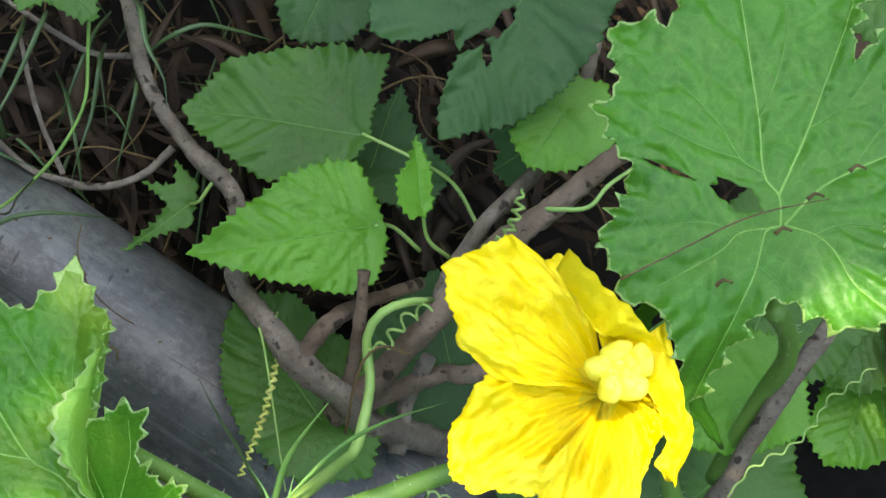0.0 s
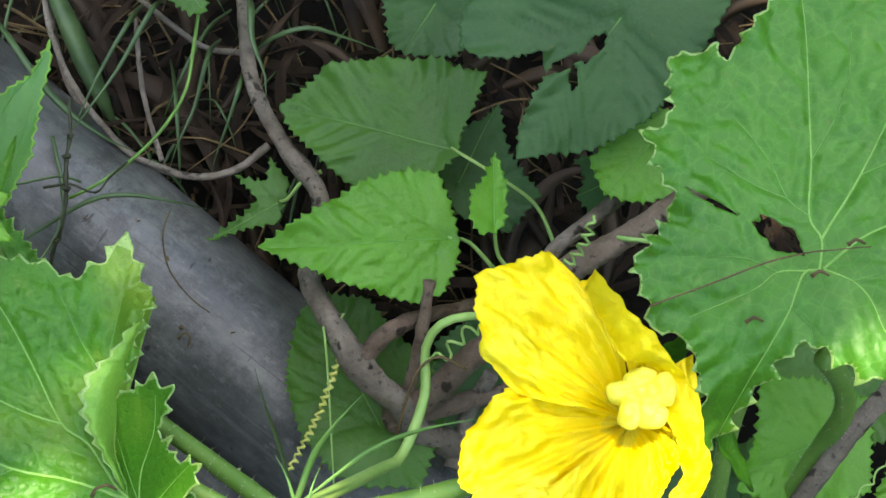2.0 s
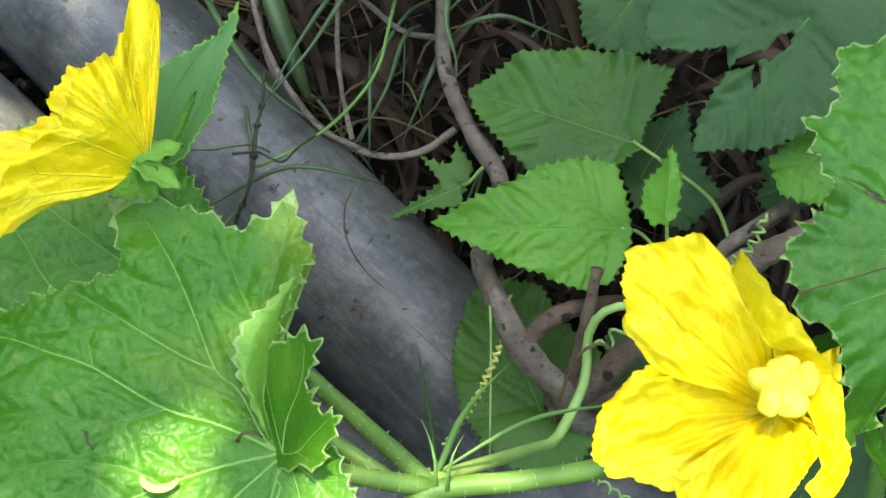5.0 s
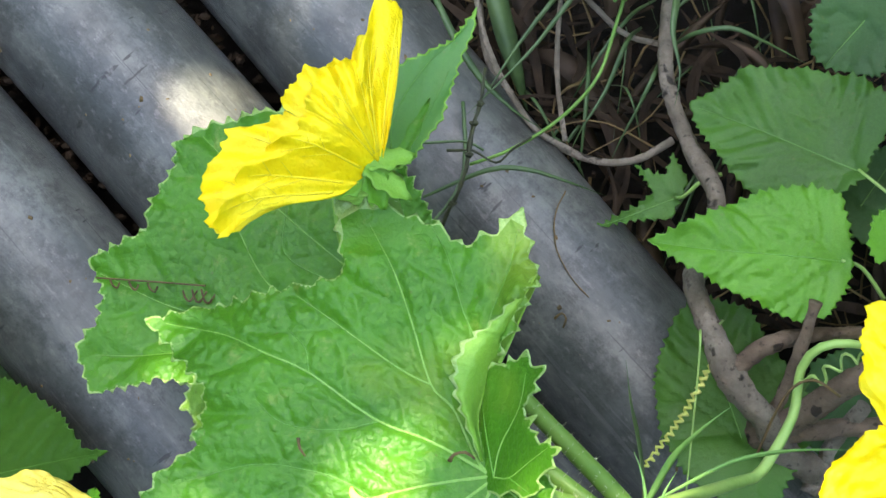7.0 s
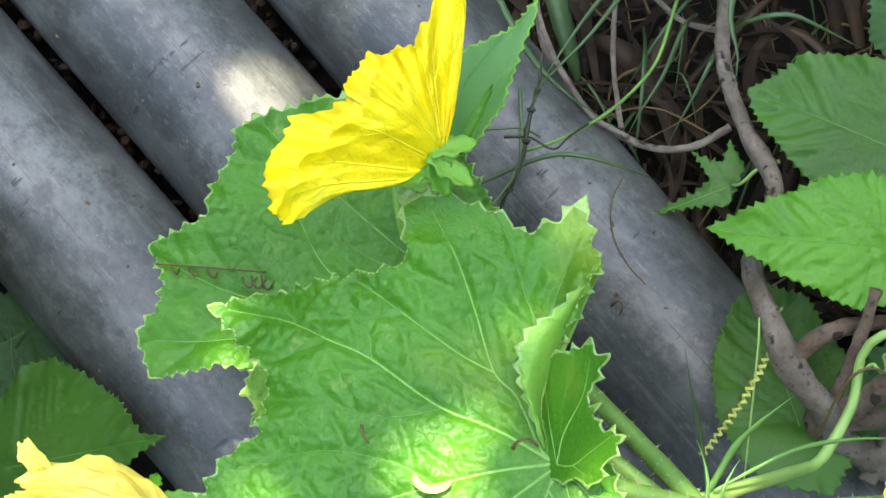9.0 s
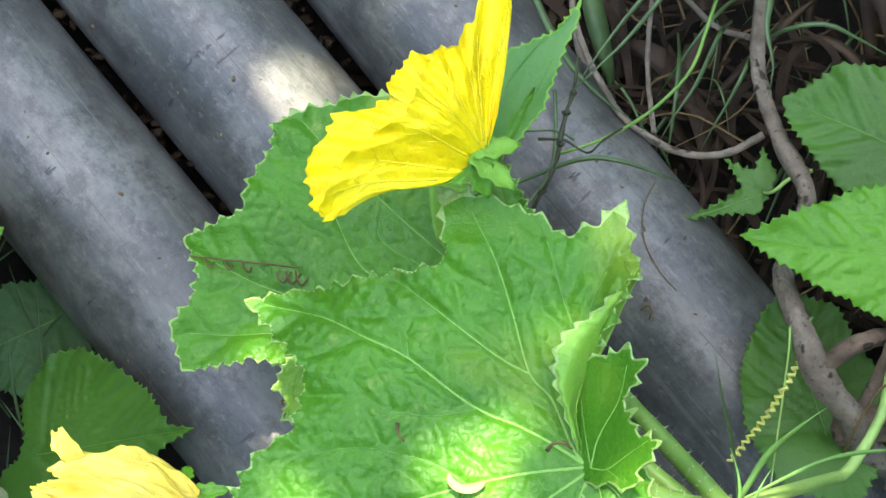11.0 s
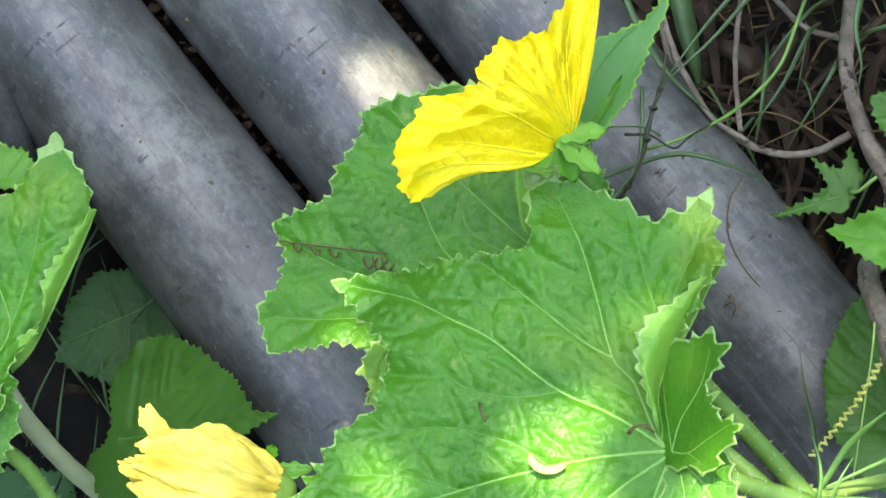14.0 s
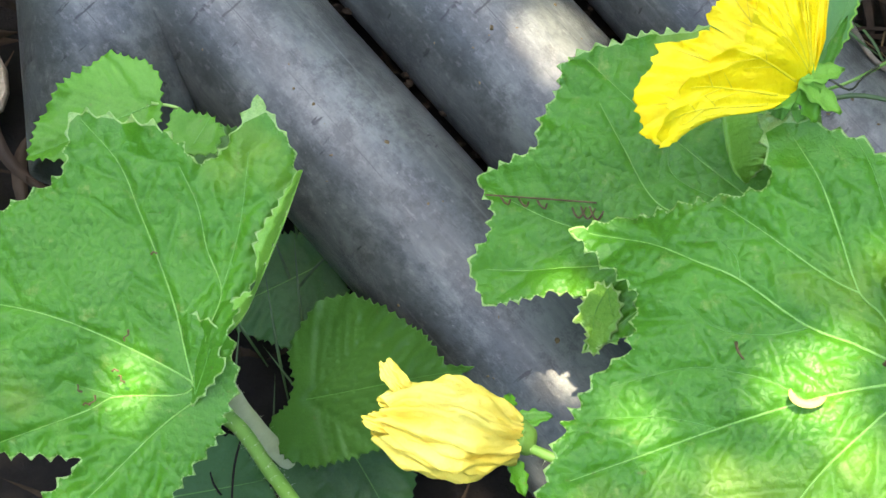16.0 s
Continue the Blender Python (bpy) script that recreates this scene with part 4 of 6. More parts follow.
# ---- flowers ----
def flower_open(parent):
    c = np.array((0.214, -0.121, 0.240))
    v, f = ball(c - np.array([0.002, 0.002, 0.025]), (0.006, 0.006, 0.012), 3, 0.05)
    fl = part("flower", v, f, STEM, parent, "wide open yellow gourd flower")
    o = np.array((0.212, -0.123, 0.228))

    def lobe(rim, top, seed, folds):
        """One petal of the corolla; rim: (degrees, millimetres) of its edge round the throat, top: the edge's height."""
        tab_a, tab_r = np.array(rim, float).T
        nu, nv = 46, 64

        def surface(u, a, rag=0.0):
            r = np.interp(a, tab_a, tab_r) / 1000 * (1 + rag * u)
            u, a = np.broadcast_arrays(u, a)
            wr = np.array([0.6 * noise.noise((q * 0.055, p * 1.6, seed)) + 0.45 * noise.noise((q * 0.16, p * 3, seed)) + 0.4 * noise.noise((q * 0.22, p * 11, seed + 3)) * p for p, q in zip(np.ravel(u), np.ravel(a))]).reshape(u.shape)
            z = (top - o[2]) * (1 - (1 - np.clip(u, 0, 1)) ** 1.9) + 0.0068 * wr * np.clip(u * 1.6, 0, 1)
            z = z - 0.0017 * np.abs(np.sin(np.radians(a + 4 * np.sin(5 * u)) * folds)) ** 5 * np.sin(np.pi * np.clip(u * 0.9 + 0.1, 0, 1)) - 0.003 * np.clip(u - 0.75, 0, 1) * 4 * (0.5 + 0.5 * np.sin(a * 0.2 + seed))
            return np.stack([o[0] + r * u * np.cos(np.radians(a)), o[1] + r * u * np.sin(np.radians(a)), o[2] + z], -1)

        u, a = np.meshgrid(np.linspace(0.04, 1, nu), np.linspace(tab_a[0], tab_a[-1], nv), indexing="ij")
        rag = np.array([0.035 * noise.noise((q * 0.25, seed, 2)) + 0.03 * noise.noise((q * 0.6, seed, 5)) for q in a[0]])[None, :]
        p = surface(u, a, rag).reshape(-1, 3)
        f = [(i * nv + k, (i + 1) * nv + k, (i + 1) * nv + k + 1, i * nv + k + 1) for i in range(nu - 1) for k in range(nv - 1)]
        m = len(p)
        lip = [i * nv for i in range(nu)] + [(nu - 1) * nv + k for k in range(1, nv)] + [i * nv + nv - 1 for i in range(nu - 2, -1, -1)] + list(range(nv - 2, 0, -1))
        f = f + [tuple(k + m for k in reversed(q)) for q in f] + [(lip[k], lip[(k + 1) % len(lip)], lip[(k + 1) % len(lip)] + m, lip[k] + m) for k in range(len(lip))]
        deep = [1 if i < 7 else 0 for i in range(nu - 1) for k in range(nv - 1)]
        part("petal", np.vstack([p, p - np.array([0, 0, 0.0003])]), f, [PETAL, THROAT], fl, "", deep + deep + [0] * len(lip))
        lines = []
        for a2 in np.arange(tab_a[0] + 6, tab_a[-1] - 4, 11):
            t = np.linspace(0.1, 0.78, 22)
            lines.append(tube(surface(t, a2 + 2 * np.sin(4 * t + a2)) - np.array([0, 0, 0.0001]), 0.00032, 0.0001, 6))
            for g in (8, 13):
                t2 = np.linspace(t[g], t[g] + 0.2, 7)
                lines.append(tube(surface(t2, a2 + 2 * math.sin(4 * t[g] + a2) + (1 if g == 8 else -1) * np.linspace(0, 6, 7)) - np.array([0, 0, 0.0001]), 0.0002, 0.0001, 5))
        v, f = joined(*lines)
        part("petal_vein", v, f, PETAL_VEIN, fl)

    def folded(one, two, bulge, seed):
        """A petal's folded-over strip between two edges."""
        n = 40
        k = np.linspace(0, 1, n)
        e = [np.stack([np.interp(k, np.linspace(0, 1, len(q)), np.array(q)[:, c2]) for c2 in range(3)], 1) for q in (one, two)]
        m = 14
        p = np.array([[e[0][i] + (e[1][i] - e[0][i]) * j / (m - 1) + np.array((0, 0, bulge * math.sin(math.pi * j / (m - 1)) + 0.0016 * noise.noise((i * 0.22, j * 0.25, seed))))
                       + 0.0007 * np.array((noise.noise((i * 0.35, j * 0.05, seed + 1)), noise.noise((i * 0.35, j * 0.05, seed + 2)), 0)) for j in range(m)] for i in range(n)]).reshape(-1, 3)
        f = [(i * m + j, (i + 1) * m + j, (i + 1) * m + j + 1, i * m + j + 1) for i in range(n - 1) for j in range(m - 1)]
        q = len(p)
        lip = [i * m for i in range(n)] + [(n - 1) * m + j for j in range(1, m)] + [i * m + m - 1 for i in range(n - 2, -1, -1)] + list(range(m - 2, 0, -1))
        f = f + [tuple(k + q for k in reversed(x)) for x in f] + [(lip[k], lip[(k + 1) % len(lip)], lip[(k + 1) % len(lip)] + q, lip[k] + q) for k in range(len(lip))]
        part("petal", np.vstack([p, p - np.array([0, 0, 0.0004])]), f, PETAL, fl)

    lobe(((95, 36), (99, 38), (104, 38), (106, 41), (108, 48), (110, 49), (119, 51), (128, 56), (132, 56), (139, 52), (144, 49), (152, 46), (157, 40), (162, 34), (168, 22)), 0.249, 1, 5)
    lobe(((156, 34), (160, 37), (165, 41), (170, 43), (176, 48), (179, 50), (190, 53), (196, 52), (199, 50), (200, 46), (206, 43), (211, 40), (216, 36)), 0.245, 2, 7)
    lobe(((207, 37), (211, 39), (215, 39), (218, 43), (223, 50), (237, 47), (249, 42), (255, 33), (264, 24), (281, 18), (310, 12)), 0.247, 3, 6)
    lobe(((300, 12), (330, 11), (359, 11), (390, 12), (420, 15), (456, 26)), 0.248, 4, 4)
    folded(((0.199, -0.090, 0.275), (0.207, -0.100, 0.268), (0.214, -0.107, 0.262), (0.221, -0.117, 0.255), (0.224, -0.122, 0.252)), ((0.199, -0.092, 0.262), (0.203, -0.104, 0.257), (0.207, -0.111, 0.254), (0.214, -0.112, 0.250), (0.218, -0.118, 0.248)), 0.001, 5)
    folded(((0.226, -0.112, 0.252), (0.2245, -0.126, 0.252), (0.224, -0.135, 0.250), (0.226, -0.141, 0.245), (0.224, -0.146, 0.240), (0.218, -0.153, 0.236)), ((0.219, -0.114, 0.250), (0.215, -0.125, 0.249), (0.218, -0.134, 0.246), (0.218, -0.142, 0.243), (0.214, -0.146, 0.240), (0.217, -0.151, 0.237)), 0.002, 6)
    for k, (x, y, z, rx, ry) in enumerate(((-0.0085, 0.0030, 0.0085, 0.0040, 0.0034), (-0.0030, 0.0052, 0.0100, 0.0042, 0.0034), (0.0022, 0.0012, 0.0110, 0.0036, 0.0046), (-0.0022, -0.0042, 0.0100, 0.0046, 0.0038), (-0.0075, -0.0030, 0.0080, 0.0034, 0.0036))):
        q = c + np.array((x, y, z))
        v, f = joined(ball(q, (rx, ry, 0.0042), k, 0.10), ball(c + np.array((x * 0.5 - 0.0015, y * 0.45, z - 0.001)), (0.0036, 0.0034, 0.0042), k + 9, 0.12), tube(np.array([c, c + (q - c) * 0.5, q]), 0.0022, 0.0018, 8))
        part("stamen", v, f, STAMEN, fl, "plump pale yellow stamen")
    sepal(fl, (0.236, -0.124, 0.222), (0.248, -0.146, 0.205), 0.004, 1)
    sepal(fl, (0.220, -0.112, 0.235), (0.240, -0.100, 0.225), 0.004, 2)


def flower_side(parent):
    c = np.array((0.050, -0.031, 0.216))
    v, f = ball(c + np.array((0.003, -0.002, -0.010)), (0.0036, 0.0036, 0.0050), 5, 0.06)
    fl = part("flower", v, f, STEM, parent, "yellow gourd flower seen from behind with green sepals")
    # The trumpet: near wall of three petals with ribs, far wall of two seen past its rim; (degrees, millimetres) of the mouth's rim.
    near = ((206, 46), (205, 49), (202, 48), (195, 44), (190, 40), (181, 34), (174, 27), (166, 22), (150, 22), (135, 24), (115, 26), (104, 27), (99, 29), (95, 34), (93, 40), (91, 45), (81, 45), (79, 30), (76, 16), (72, 10))
    away = ((204, 44), (203, 48), (196, 50), (188, 51), (179, 50), (174, 47), (171, 45), (163, 45), (158, 40), (154, 35), (147, 34), (141, 36), (134, 37), (123, 38), (116, 36), (110, 36), (104, 34), (99, 40), (95, 41), (93, 49), (84, 49))
    a_near, r_near = np.array(near, float).T[:, ::-1]
    a_away, r_away = np.array(away, float).T[:, ::-1]

    def wall(a0, a1, tab_a, tab_r, rise, arch, seed, ribs):
        nu, nv = 52, 56
        u, a = np.meshgrid(np.linspace(0, 1, nu), np.linspace(a0, a1, nv), indexing="ij")
        jag = np.array([0.05 * noise.noise((q * 0.14, seed, 0)) + 0.05 * noise.noise((q * 0.4, seed, 4)) for q in a[0]])[None, :]

        def surface(u, a, jag=0.0):
            u, a = np.broadcast_arrays(u, a)
            r = np.interp(a, tab_a, tab_r) / 1000 * (1 + jag * u)
            turn = np.sin(np.pi * np.clip((206 - a) / 132, 0, 1))
            low = np.clip((a - 150) / 55, 0, 1) ** 2
            bend = a - 7 * low * np.sin(np.pi * np.clip(u, 0, 1))
            z = u * (rise + arch * turn) + 0.006 * turn * np.sin(np.pi * np.clip(u, 0, 1)) * (1 if arch > 0 else -0.4)
            wr = np.array([noise.noise((p * 4, q * 0.08, seed)) + 0.35 * noise.noise((p * 9, q * 0.15, seed)) + 0.12 * noise.noise((p * 24, q * 0.4, seed)) for p, q in zip(np.ravel(u), np.ravel(a))]).reshape(np.shape(u))
            z = z + 0.0020 * wr * u + 0.0016 * u ** 3 * np.sin(a * 0.5 + seed)
            for rib in ribs:
                z = z - 0.0005 * np.exp(-((a - rib) / 2.6) ** 2) * (1 - 0.5 * u) + 0.0004 * np.exp(-((a - rib - 5) / 3.5) ** 2)
            return np.stack([c[0] + r * u * np.cos(np.radians(bend)) - 0.011 * low * (1 - u), c[1] + r * u * np.sin(np.radians(bend)) - 0.008 * low * (1 - u), c[2] + z], -1)

        p = surface(u, a, jag).reshape(-1, 3)
        f = [(i * nv + k, i * nv + k + 1, (i + 1) * nv + k + 1, (i + 1) * nv + k) for i in range(nu - 1) for k in range(nv - 1)]
        n = len(p)
        lip = [i * nv for i in range(nu)] + [(nu - 1) * nv + k for k in range(1, nv)] + [i * nv + nv - 1 for i in range(nu - 2, -1, -1)] + list(range(nv - 2, 0, -1))
        f = f + [tuple(k + n for k in reversed(q)) for q in f] + [(lip[k], lip[(k + 1) % len(lip)], lip[(k + 1) % len(lip)] + n, lip[k] + n) for k in range(len(lip))]
        part("petal", np.vstack([p, p - np.array([0, 0, 0.0003])]), f, PETAL, fl)
        lines = []
        for k, rib in enumerate(ribs):
            t = np.linspace(0.12, 0.9, 40)
            lines.append(tube(surface(t, np.clip(rib + 1.5 * np.sin(3 * t + k), a1 + 2, a0 - 2)) + np.array([0, 0, 0.0001]), 0.00045, 0.0001, 6))
            for g, w in ((14, 1), (20, -1), (24, 1), (29, -1)):
                t2 = np.linspace(t[g], t[g] + 0.18, 9)
                lines.append(tube(surface(t2, np.clip(rib + 1.5 * math.sin(3 * t[g] + k) + w * np.linspace(0, 8, 9) ** 0.9, a1 + 2, a0 - 2)) + np.array([0, 0, 0.0001]), 0.00016, 0.00008, 5))
        v, f = joined(*lines)
        part("petal_vein", v, f, PETAL_RIB, fl)

    wall(206, 152, a_near, r_near, 0.006, 0.016, 3, (199, 190, 174))
    wall(152, 106, a_near, r_near, 0.006, 0.016, 3, (141, 124))
    wall(106, 72, a_near, r_near, 0.006, 0.016, 3, (103, 96, 84))
    wall(204, 144, a_away, r_away, -0.002, -0.004, 8, (188, 164))
    wall(144, 84, a_away, r_away, -0.002, -0.004, 9, (126, 100))
    sepal(fl, (0.046, -0.031, 0.2190), (0.0600, -0.027, 0.214), 0.0045, 1, 0.001, LEAF_UNDER)
    sepal(fl, (0.046, -0.032, 0.2195), (0.0585, -0.040, 0.213), 0.0048, 2, 0.001, LEAF_UNDER)
    sepal(fl, (0.047, -0.033, 0.2185), (0.051, -0.0425, 0.212), 0.0050, 3, 0.001, MULB_BRIGHT)
    sepal(fl, (0.046, -0.034, 0.2165), (0.038, -0.0390, 0.215), 0.0045, 4, 0.0, MULB_BRIGHT)
    sepal(fl, (0.054, -0.028, 0.206), (0.064, -0.006, 0.200), 0.0024, 5)
    return fl


def flower_closed(parent):
    a, b = np.array((-0.034, -0.125, 0.161)), np.array((-0.070, -0.121, 0.166))
    v, f = ball(a + np.array((0.001, 0, 0)), (0.004, 0.0055, 0.0055), 7, 0.08)
    fl = part("flower", v, f, STEM, parent, "closing pale yellow gourd flower with crumpled petals")
    ax = (b - a) / np.linalg.norm(b - a)
    s1 = np.array((0, 1.0, 0)) - ax * ax[1]
    s1 /= np.linalg.norm(s1)
    s2 = np.cross(ax, s1)
    for k in range(5):
        ph0 = 2 * math.pi * k / 5 + 0.4
        nu, nv = 44, 36
        verts, faces = [], []
        for i in range(nu):
            u = i / (nu - 1)
            for j in range(nv):
                w = -1 + 2 * j / (nv - 1)
                th = ph0 + w * 0.85 + 0.5 * u
                r = 0.0140 * (0.35 + 0.65 * math.sin(min(1, u / 0.5) * math.pi / 2)) * (1 - 0.62 * max(0, (u - 0.55) / 0.45) ** 1.6)
                r += 0.0009 * math.sin(w * 9 + k) + 0.0008 * math.sin(u * 16 + w * 5 + k) + 0.0012 * w * w * u + 0.0004 * (k % 3)
                r += 0.0026 * noise.noise((u * 4, w * 5, k)) + 0.0011 * noise.noise((u * 10, w * 13, k + 9)) + 0.0022 * max(0, u - 0.6) * noise.noise((w * 9, u * 9, k))
                q = a + ax * 0.043 * u * (1 - 0.16 * w * w * u + 0.05 * math.sin(11 * w + k)) + r * (math.cos(th) * s1 + math.sin(th) * s2)
                verts.append(q)
        for i in range(nu - 1):
            for j in range(nv - 1):
                faces.append((i * nv + j, i * nv + j + 1, (i + 1) * nv + j + 1, (i + 1) * nv + j))
        part("petal", verts, faces, PETAL_PALE, fl)
    petal(fl, (-0.066, -0.115, 0.168), (-0.0755, -0.103, 0.172), (0.8, 0.5, 0.2), 0.0032, 0.001, 0.002, 0.0014, 21, PETAL_PALE, narrow=0.9)
    petal(fl, (-0.068, -0.124, 0.166), (-0.081, -0.1195, 0.170), (0.3, 0.9, 0.2), 0.0032, 0.001, 0.002, 0.0014, 22, PETAL_PALE, narrow=0.9)
    sepal(fl, (-0.035, -0.120, 0.162), (-0.024, -0.119, 0.163), 0.0035, 5)
    sepal(fl, (-0.036, -0.132, 0.158), (-0.033, -0.142, 0.154), 0.0035, 6)
    sepal(fl, (-0.038, -0.117, 0.164), (-0.037, -0.112, 0.160), 0.0030, 7)


flower_open(vine)
flower_side(vine)
flower_closed(vine)
stem([(0.051, -0.033, 0.211), (0.054, -0.040, 0.195), (0.060, -0.056, 0.180), (0.075, -0.09, 0.17), (0.110, -0.122, 0.172)], 0.002, 0.0026, hair=120, seed=9, label="hairy flower stalk")
stem([(-0.033, -0.127, 0.160), (-0.026, -0.131, 0.164), (-0.010, -0.138, 0.165), (0.02, -0.15, 0.160), (0.08, -0.155, 0.165)], 0.0016, 0.0026, hair=80, seed=10, label="hairy flower stalk")


# ---- mulberry shrub ----
shrub = thing("mulberry_shrub", (0.174, -0.095, 0.0), "small shrub with knotty grey-brown branches and toothed heart-shaped leaves", "shrub")


def branch(points, r0, r1, seed, mat=BARK, knots=(), label=""):
    return stem(points, r0, r1, shrub, "branch", mat, 0, seed, label, 0.15, knots, 14, 0.0018)


branch([(0.157, 0.120, 0.050), (0.153, 0.084, 0.055), (0.150, 0.049, 0.062), (0.156, 0.021, 0.066), (0.163, -0.003, 0.080), (0.156, -0.028, 0.090), (0.151, -0.037, 0.095), (0.155, -0.056, 0.105), (0.162, -0.073, 0.105), (0.172, -0.084, 0.097), (0.180, -0.094, 0.084), (0.203, -0.103, 0.066), (0.228, -0.112, 0.030), (0.236, -0.114, -0.004)],
       0.0020, 0.0056, 1, BARK, ((0.32, 0.25), (0.45, 0.2), (0.58, 0.3)), "knotty pale grey-brown branch")
branch([(0.160, -0.074, 0.104), (0.163, -0.068, 0.108), (0.173, -0.062, 0.110), (0.187, -0.057, 0.100), (0.215, -0.053, 0.085)], 0.0034, 0.002, 2, BARK_BROWN)
branch([(0.186, -0.0515, 0.126), (0.183, -0.062, 0.118), (0.180, -0.072, 0.105), (0.176, -0.082, 0.092)], 0.0019, 0.0024, 3, BARK_BROWN, ((0.0, 0.3),), "short broken-off twig")
branch([(0.170, -0.088, 0.085), (0.178, -0.086, 0.092), (0.188, -0.081, 0.100), (0.202, -0.074, 0.120), (0.225, -0.060, 0.130), (0.247, -0.052, 0.135), (0.274, -0.042, 0.140), (0.300, -0.034, 0.140), (0.36, -0.01, 0.14)], 0.0050, 0.0024, 4, BARK_BROWN, ((0.4, 0.12), (0.7, 0.15)))
branch([(0.207, -0.072, 0.105), (0.219, -0.057, 0.110), (0.233, -0.046, 0.120), (0.259, -0.032, 0.120), (0.275, -0.020, 0.118), (0.30, 0.01, 0.11)], 0.0030, 0.0024, 5, BARK)
branch([(0.190, -0.106, 0.072), (0.192, -0.102, 0.073), (0.198, -0.090, 0.080), (0.206, -0.080, 0.095)], 0.0030, 0.0026, 6, BARK)
branch([(0.178, -0.088, 0.090), (0.208, -0.086, 0.088), (0.218, -0.090, 0.095), (0.240, -0.092, 0.095)], 0.0036, 0.003, 7, BARK_BROWN)
branch([(0.272, -0.175, 0.0), (0.285, -0.156, 0.100), (0.295, -0.143, 0.120), (0.308, -0.129, 0.140), (0.323, -0.117, 0.150), (0.345, -0.10, 0.155)], 0.0036, 0.003, 8, BARK, ((0.5, 0.2),))
branch([(0.152, 0.061, 0.060), (0.138, 0.069, 0.050), (0.129, 0.077, 0.050), (0.11, 0.10, 0.05)], 0.0012, 0.0009, 9)
branch([(0.151, 0.024, 0.062), (0.138, 0.019, 0.055), (0.126, 0.020, 0.050), (0.114, 0.026, 0.045), (0.104, 0.035, 0.040), (0.092, 0.050, 0.040), (0.084, 0.067, 0.045), (0.082, 0.100, 0.050)], 0.0015, 0.0012, 10)


def mulberry(at, spec, tip, length, mats, slope=(0, 0), seed=1, label="", cup=0.0, stalk=None, holes=(), lifts=()):
    base = [(tip + 38, length * 0.55, 0.0005), (tip - 38, length * 0.55, 0.0005)]
    ob = leaf(shrub, at, spec, [(tip, length * 0.95, 0.0008)] + base, mats, slope, lifts, cup, 0.0016, 0.0034, seed, 0.0012, 480, 0.0040, 0.0012, 7, 46, 0.0003, label, holes, 0.0034)
    if stalk:
        v, f = tube(spline(stalk, 0.003), 0.0006, 0.0008, 8)
        part("stalk", v, f, TENDRIL, ob)
    return ob


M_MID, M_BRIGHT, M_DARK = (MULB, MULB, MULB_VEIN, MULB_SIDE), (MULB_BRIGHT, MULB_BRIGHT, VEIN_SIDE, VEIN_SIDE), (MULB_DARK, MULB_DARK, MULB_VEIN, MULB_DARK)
mulberry((0.210, 0.002, 0.094), [(40, 6), (50, 18), (53, 31), (62, 30), (71, 31), (87, 35), (101, 38), (110, 43), (129, 55), (142, 58), (150, 63), (158, 56), (170, 46), (188, 36), (204, 22), (231, 11), (300, 4)], 150, 62, M_MID, (0.3, -0.1), 3,
         "heart-shaped mid-green leaf with fine teeth", stalk=[(0.210, 0.002, 0.0945), (0.222, -0.012, 0.10), (0.235, -0.024, 0.095), (0.240, -0.04, 0.09)])
mulberry((0.198, -0.035, 0.114), [(70, 10), (87, 22), (109, 27), (136, 34), (158, 45), (174, 65), (181, 54), (194, 40), (214, 30), (232, 26), (252, 20), (275, 10), (330, 4)], 174, 64, M_BRIGHT, (-0.08, 0.05), 4,
         "pointed bright green leaf with fine teeth", stalk=[(0.198, -0.035, 0.114), (0.206, -0.036, 0.107), (0.214, -0.045, 0.10)])
mulberry((0.214, -0.006, 0.076), [(20, 22), (52, 34), (58, 26), (90, 20), (140, 10), (250, 12), (300, 26), (340, 30)], 52, 34, M_DARK, (0.05, 0.0), 5, "leaf lying low, coloured dark for shade")
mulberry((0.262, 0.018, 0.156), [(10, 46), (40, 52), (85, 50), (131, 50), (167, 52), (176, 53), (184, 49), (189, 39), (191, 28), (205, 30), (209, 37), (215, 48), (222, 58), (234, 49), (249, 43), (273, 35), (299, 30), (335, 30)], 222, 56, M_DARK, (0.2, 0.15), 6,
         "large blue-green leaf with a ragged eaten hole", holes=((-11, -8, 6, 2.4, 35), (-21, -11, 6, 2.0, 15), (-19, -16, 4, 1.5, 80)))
mulberry((0.210, -0.038, 0.132), [(0, 4), (60, 14), (78, 24), (95, 15), (120, 13), (165, 9), (206, 7), (270, 3)], 80, 23, M_BRIGHT, (-0.3, 0.3), 7, "small young leaf held upright",
         stalk=[(0.210, -0.038, 0.132), (0.212, -0.046, 0.12), (0.220, -0.052, 0.11)])
mulberry((0.167, -0.088, 0.080), [(40, 30), (70, 34), (82, 46), (102, 54), (115, 48), (131, 40), (145, 35), (173, 28), (203, 24), (235, 24), (290, 26), (0, 24)], 103, 53, M_MID, (0.05, -0.12), 8, "dark toothed leaf under the branch")
mulberry((-0.112, -0.092, 0.034), [(0, 53), (4, 64), (7, 54), (23, 49), (45, 43), (66, 41), (81, 37), (89, 31), (103, 24), (113, 18), (125, 8), (190, 7), (202, 14), (217, 19), (251, 23), (279, 26), (306, 29), (325, 36), (342, 40)], 4, 62, M_MID, (0.6, 0.1), 9, "dull green toothed leaf leaning on the pipe")
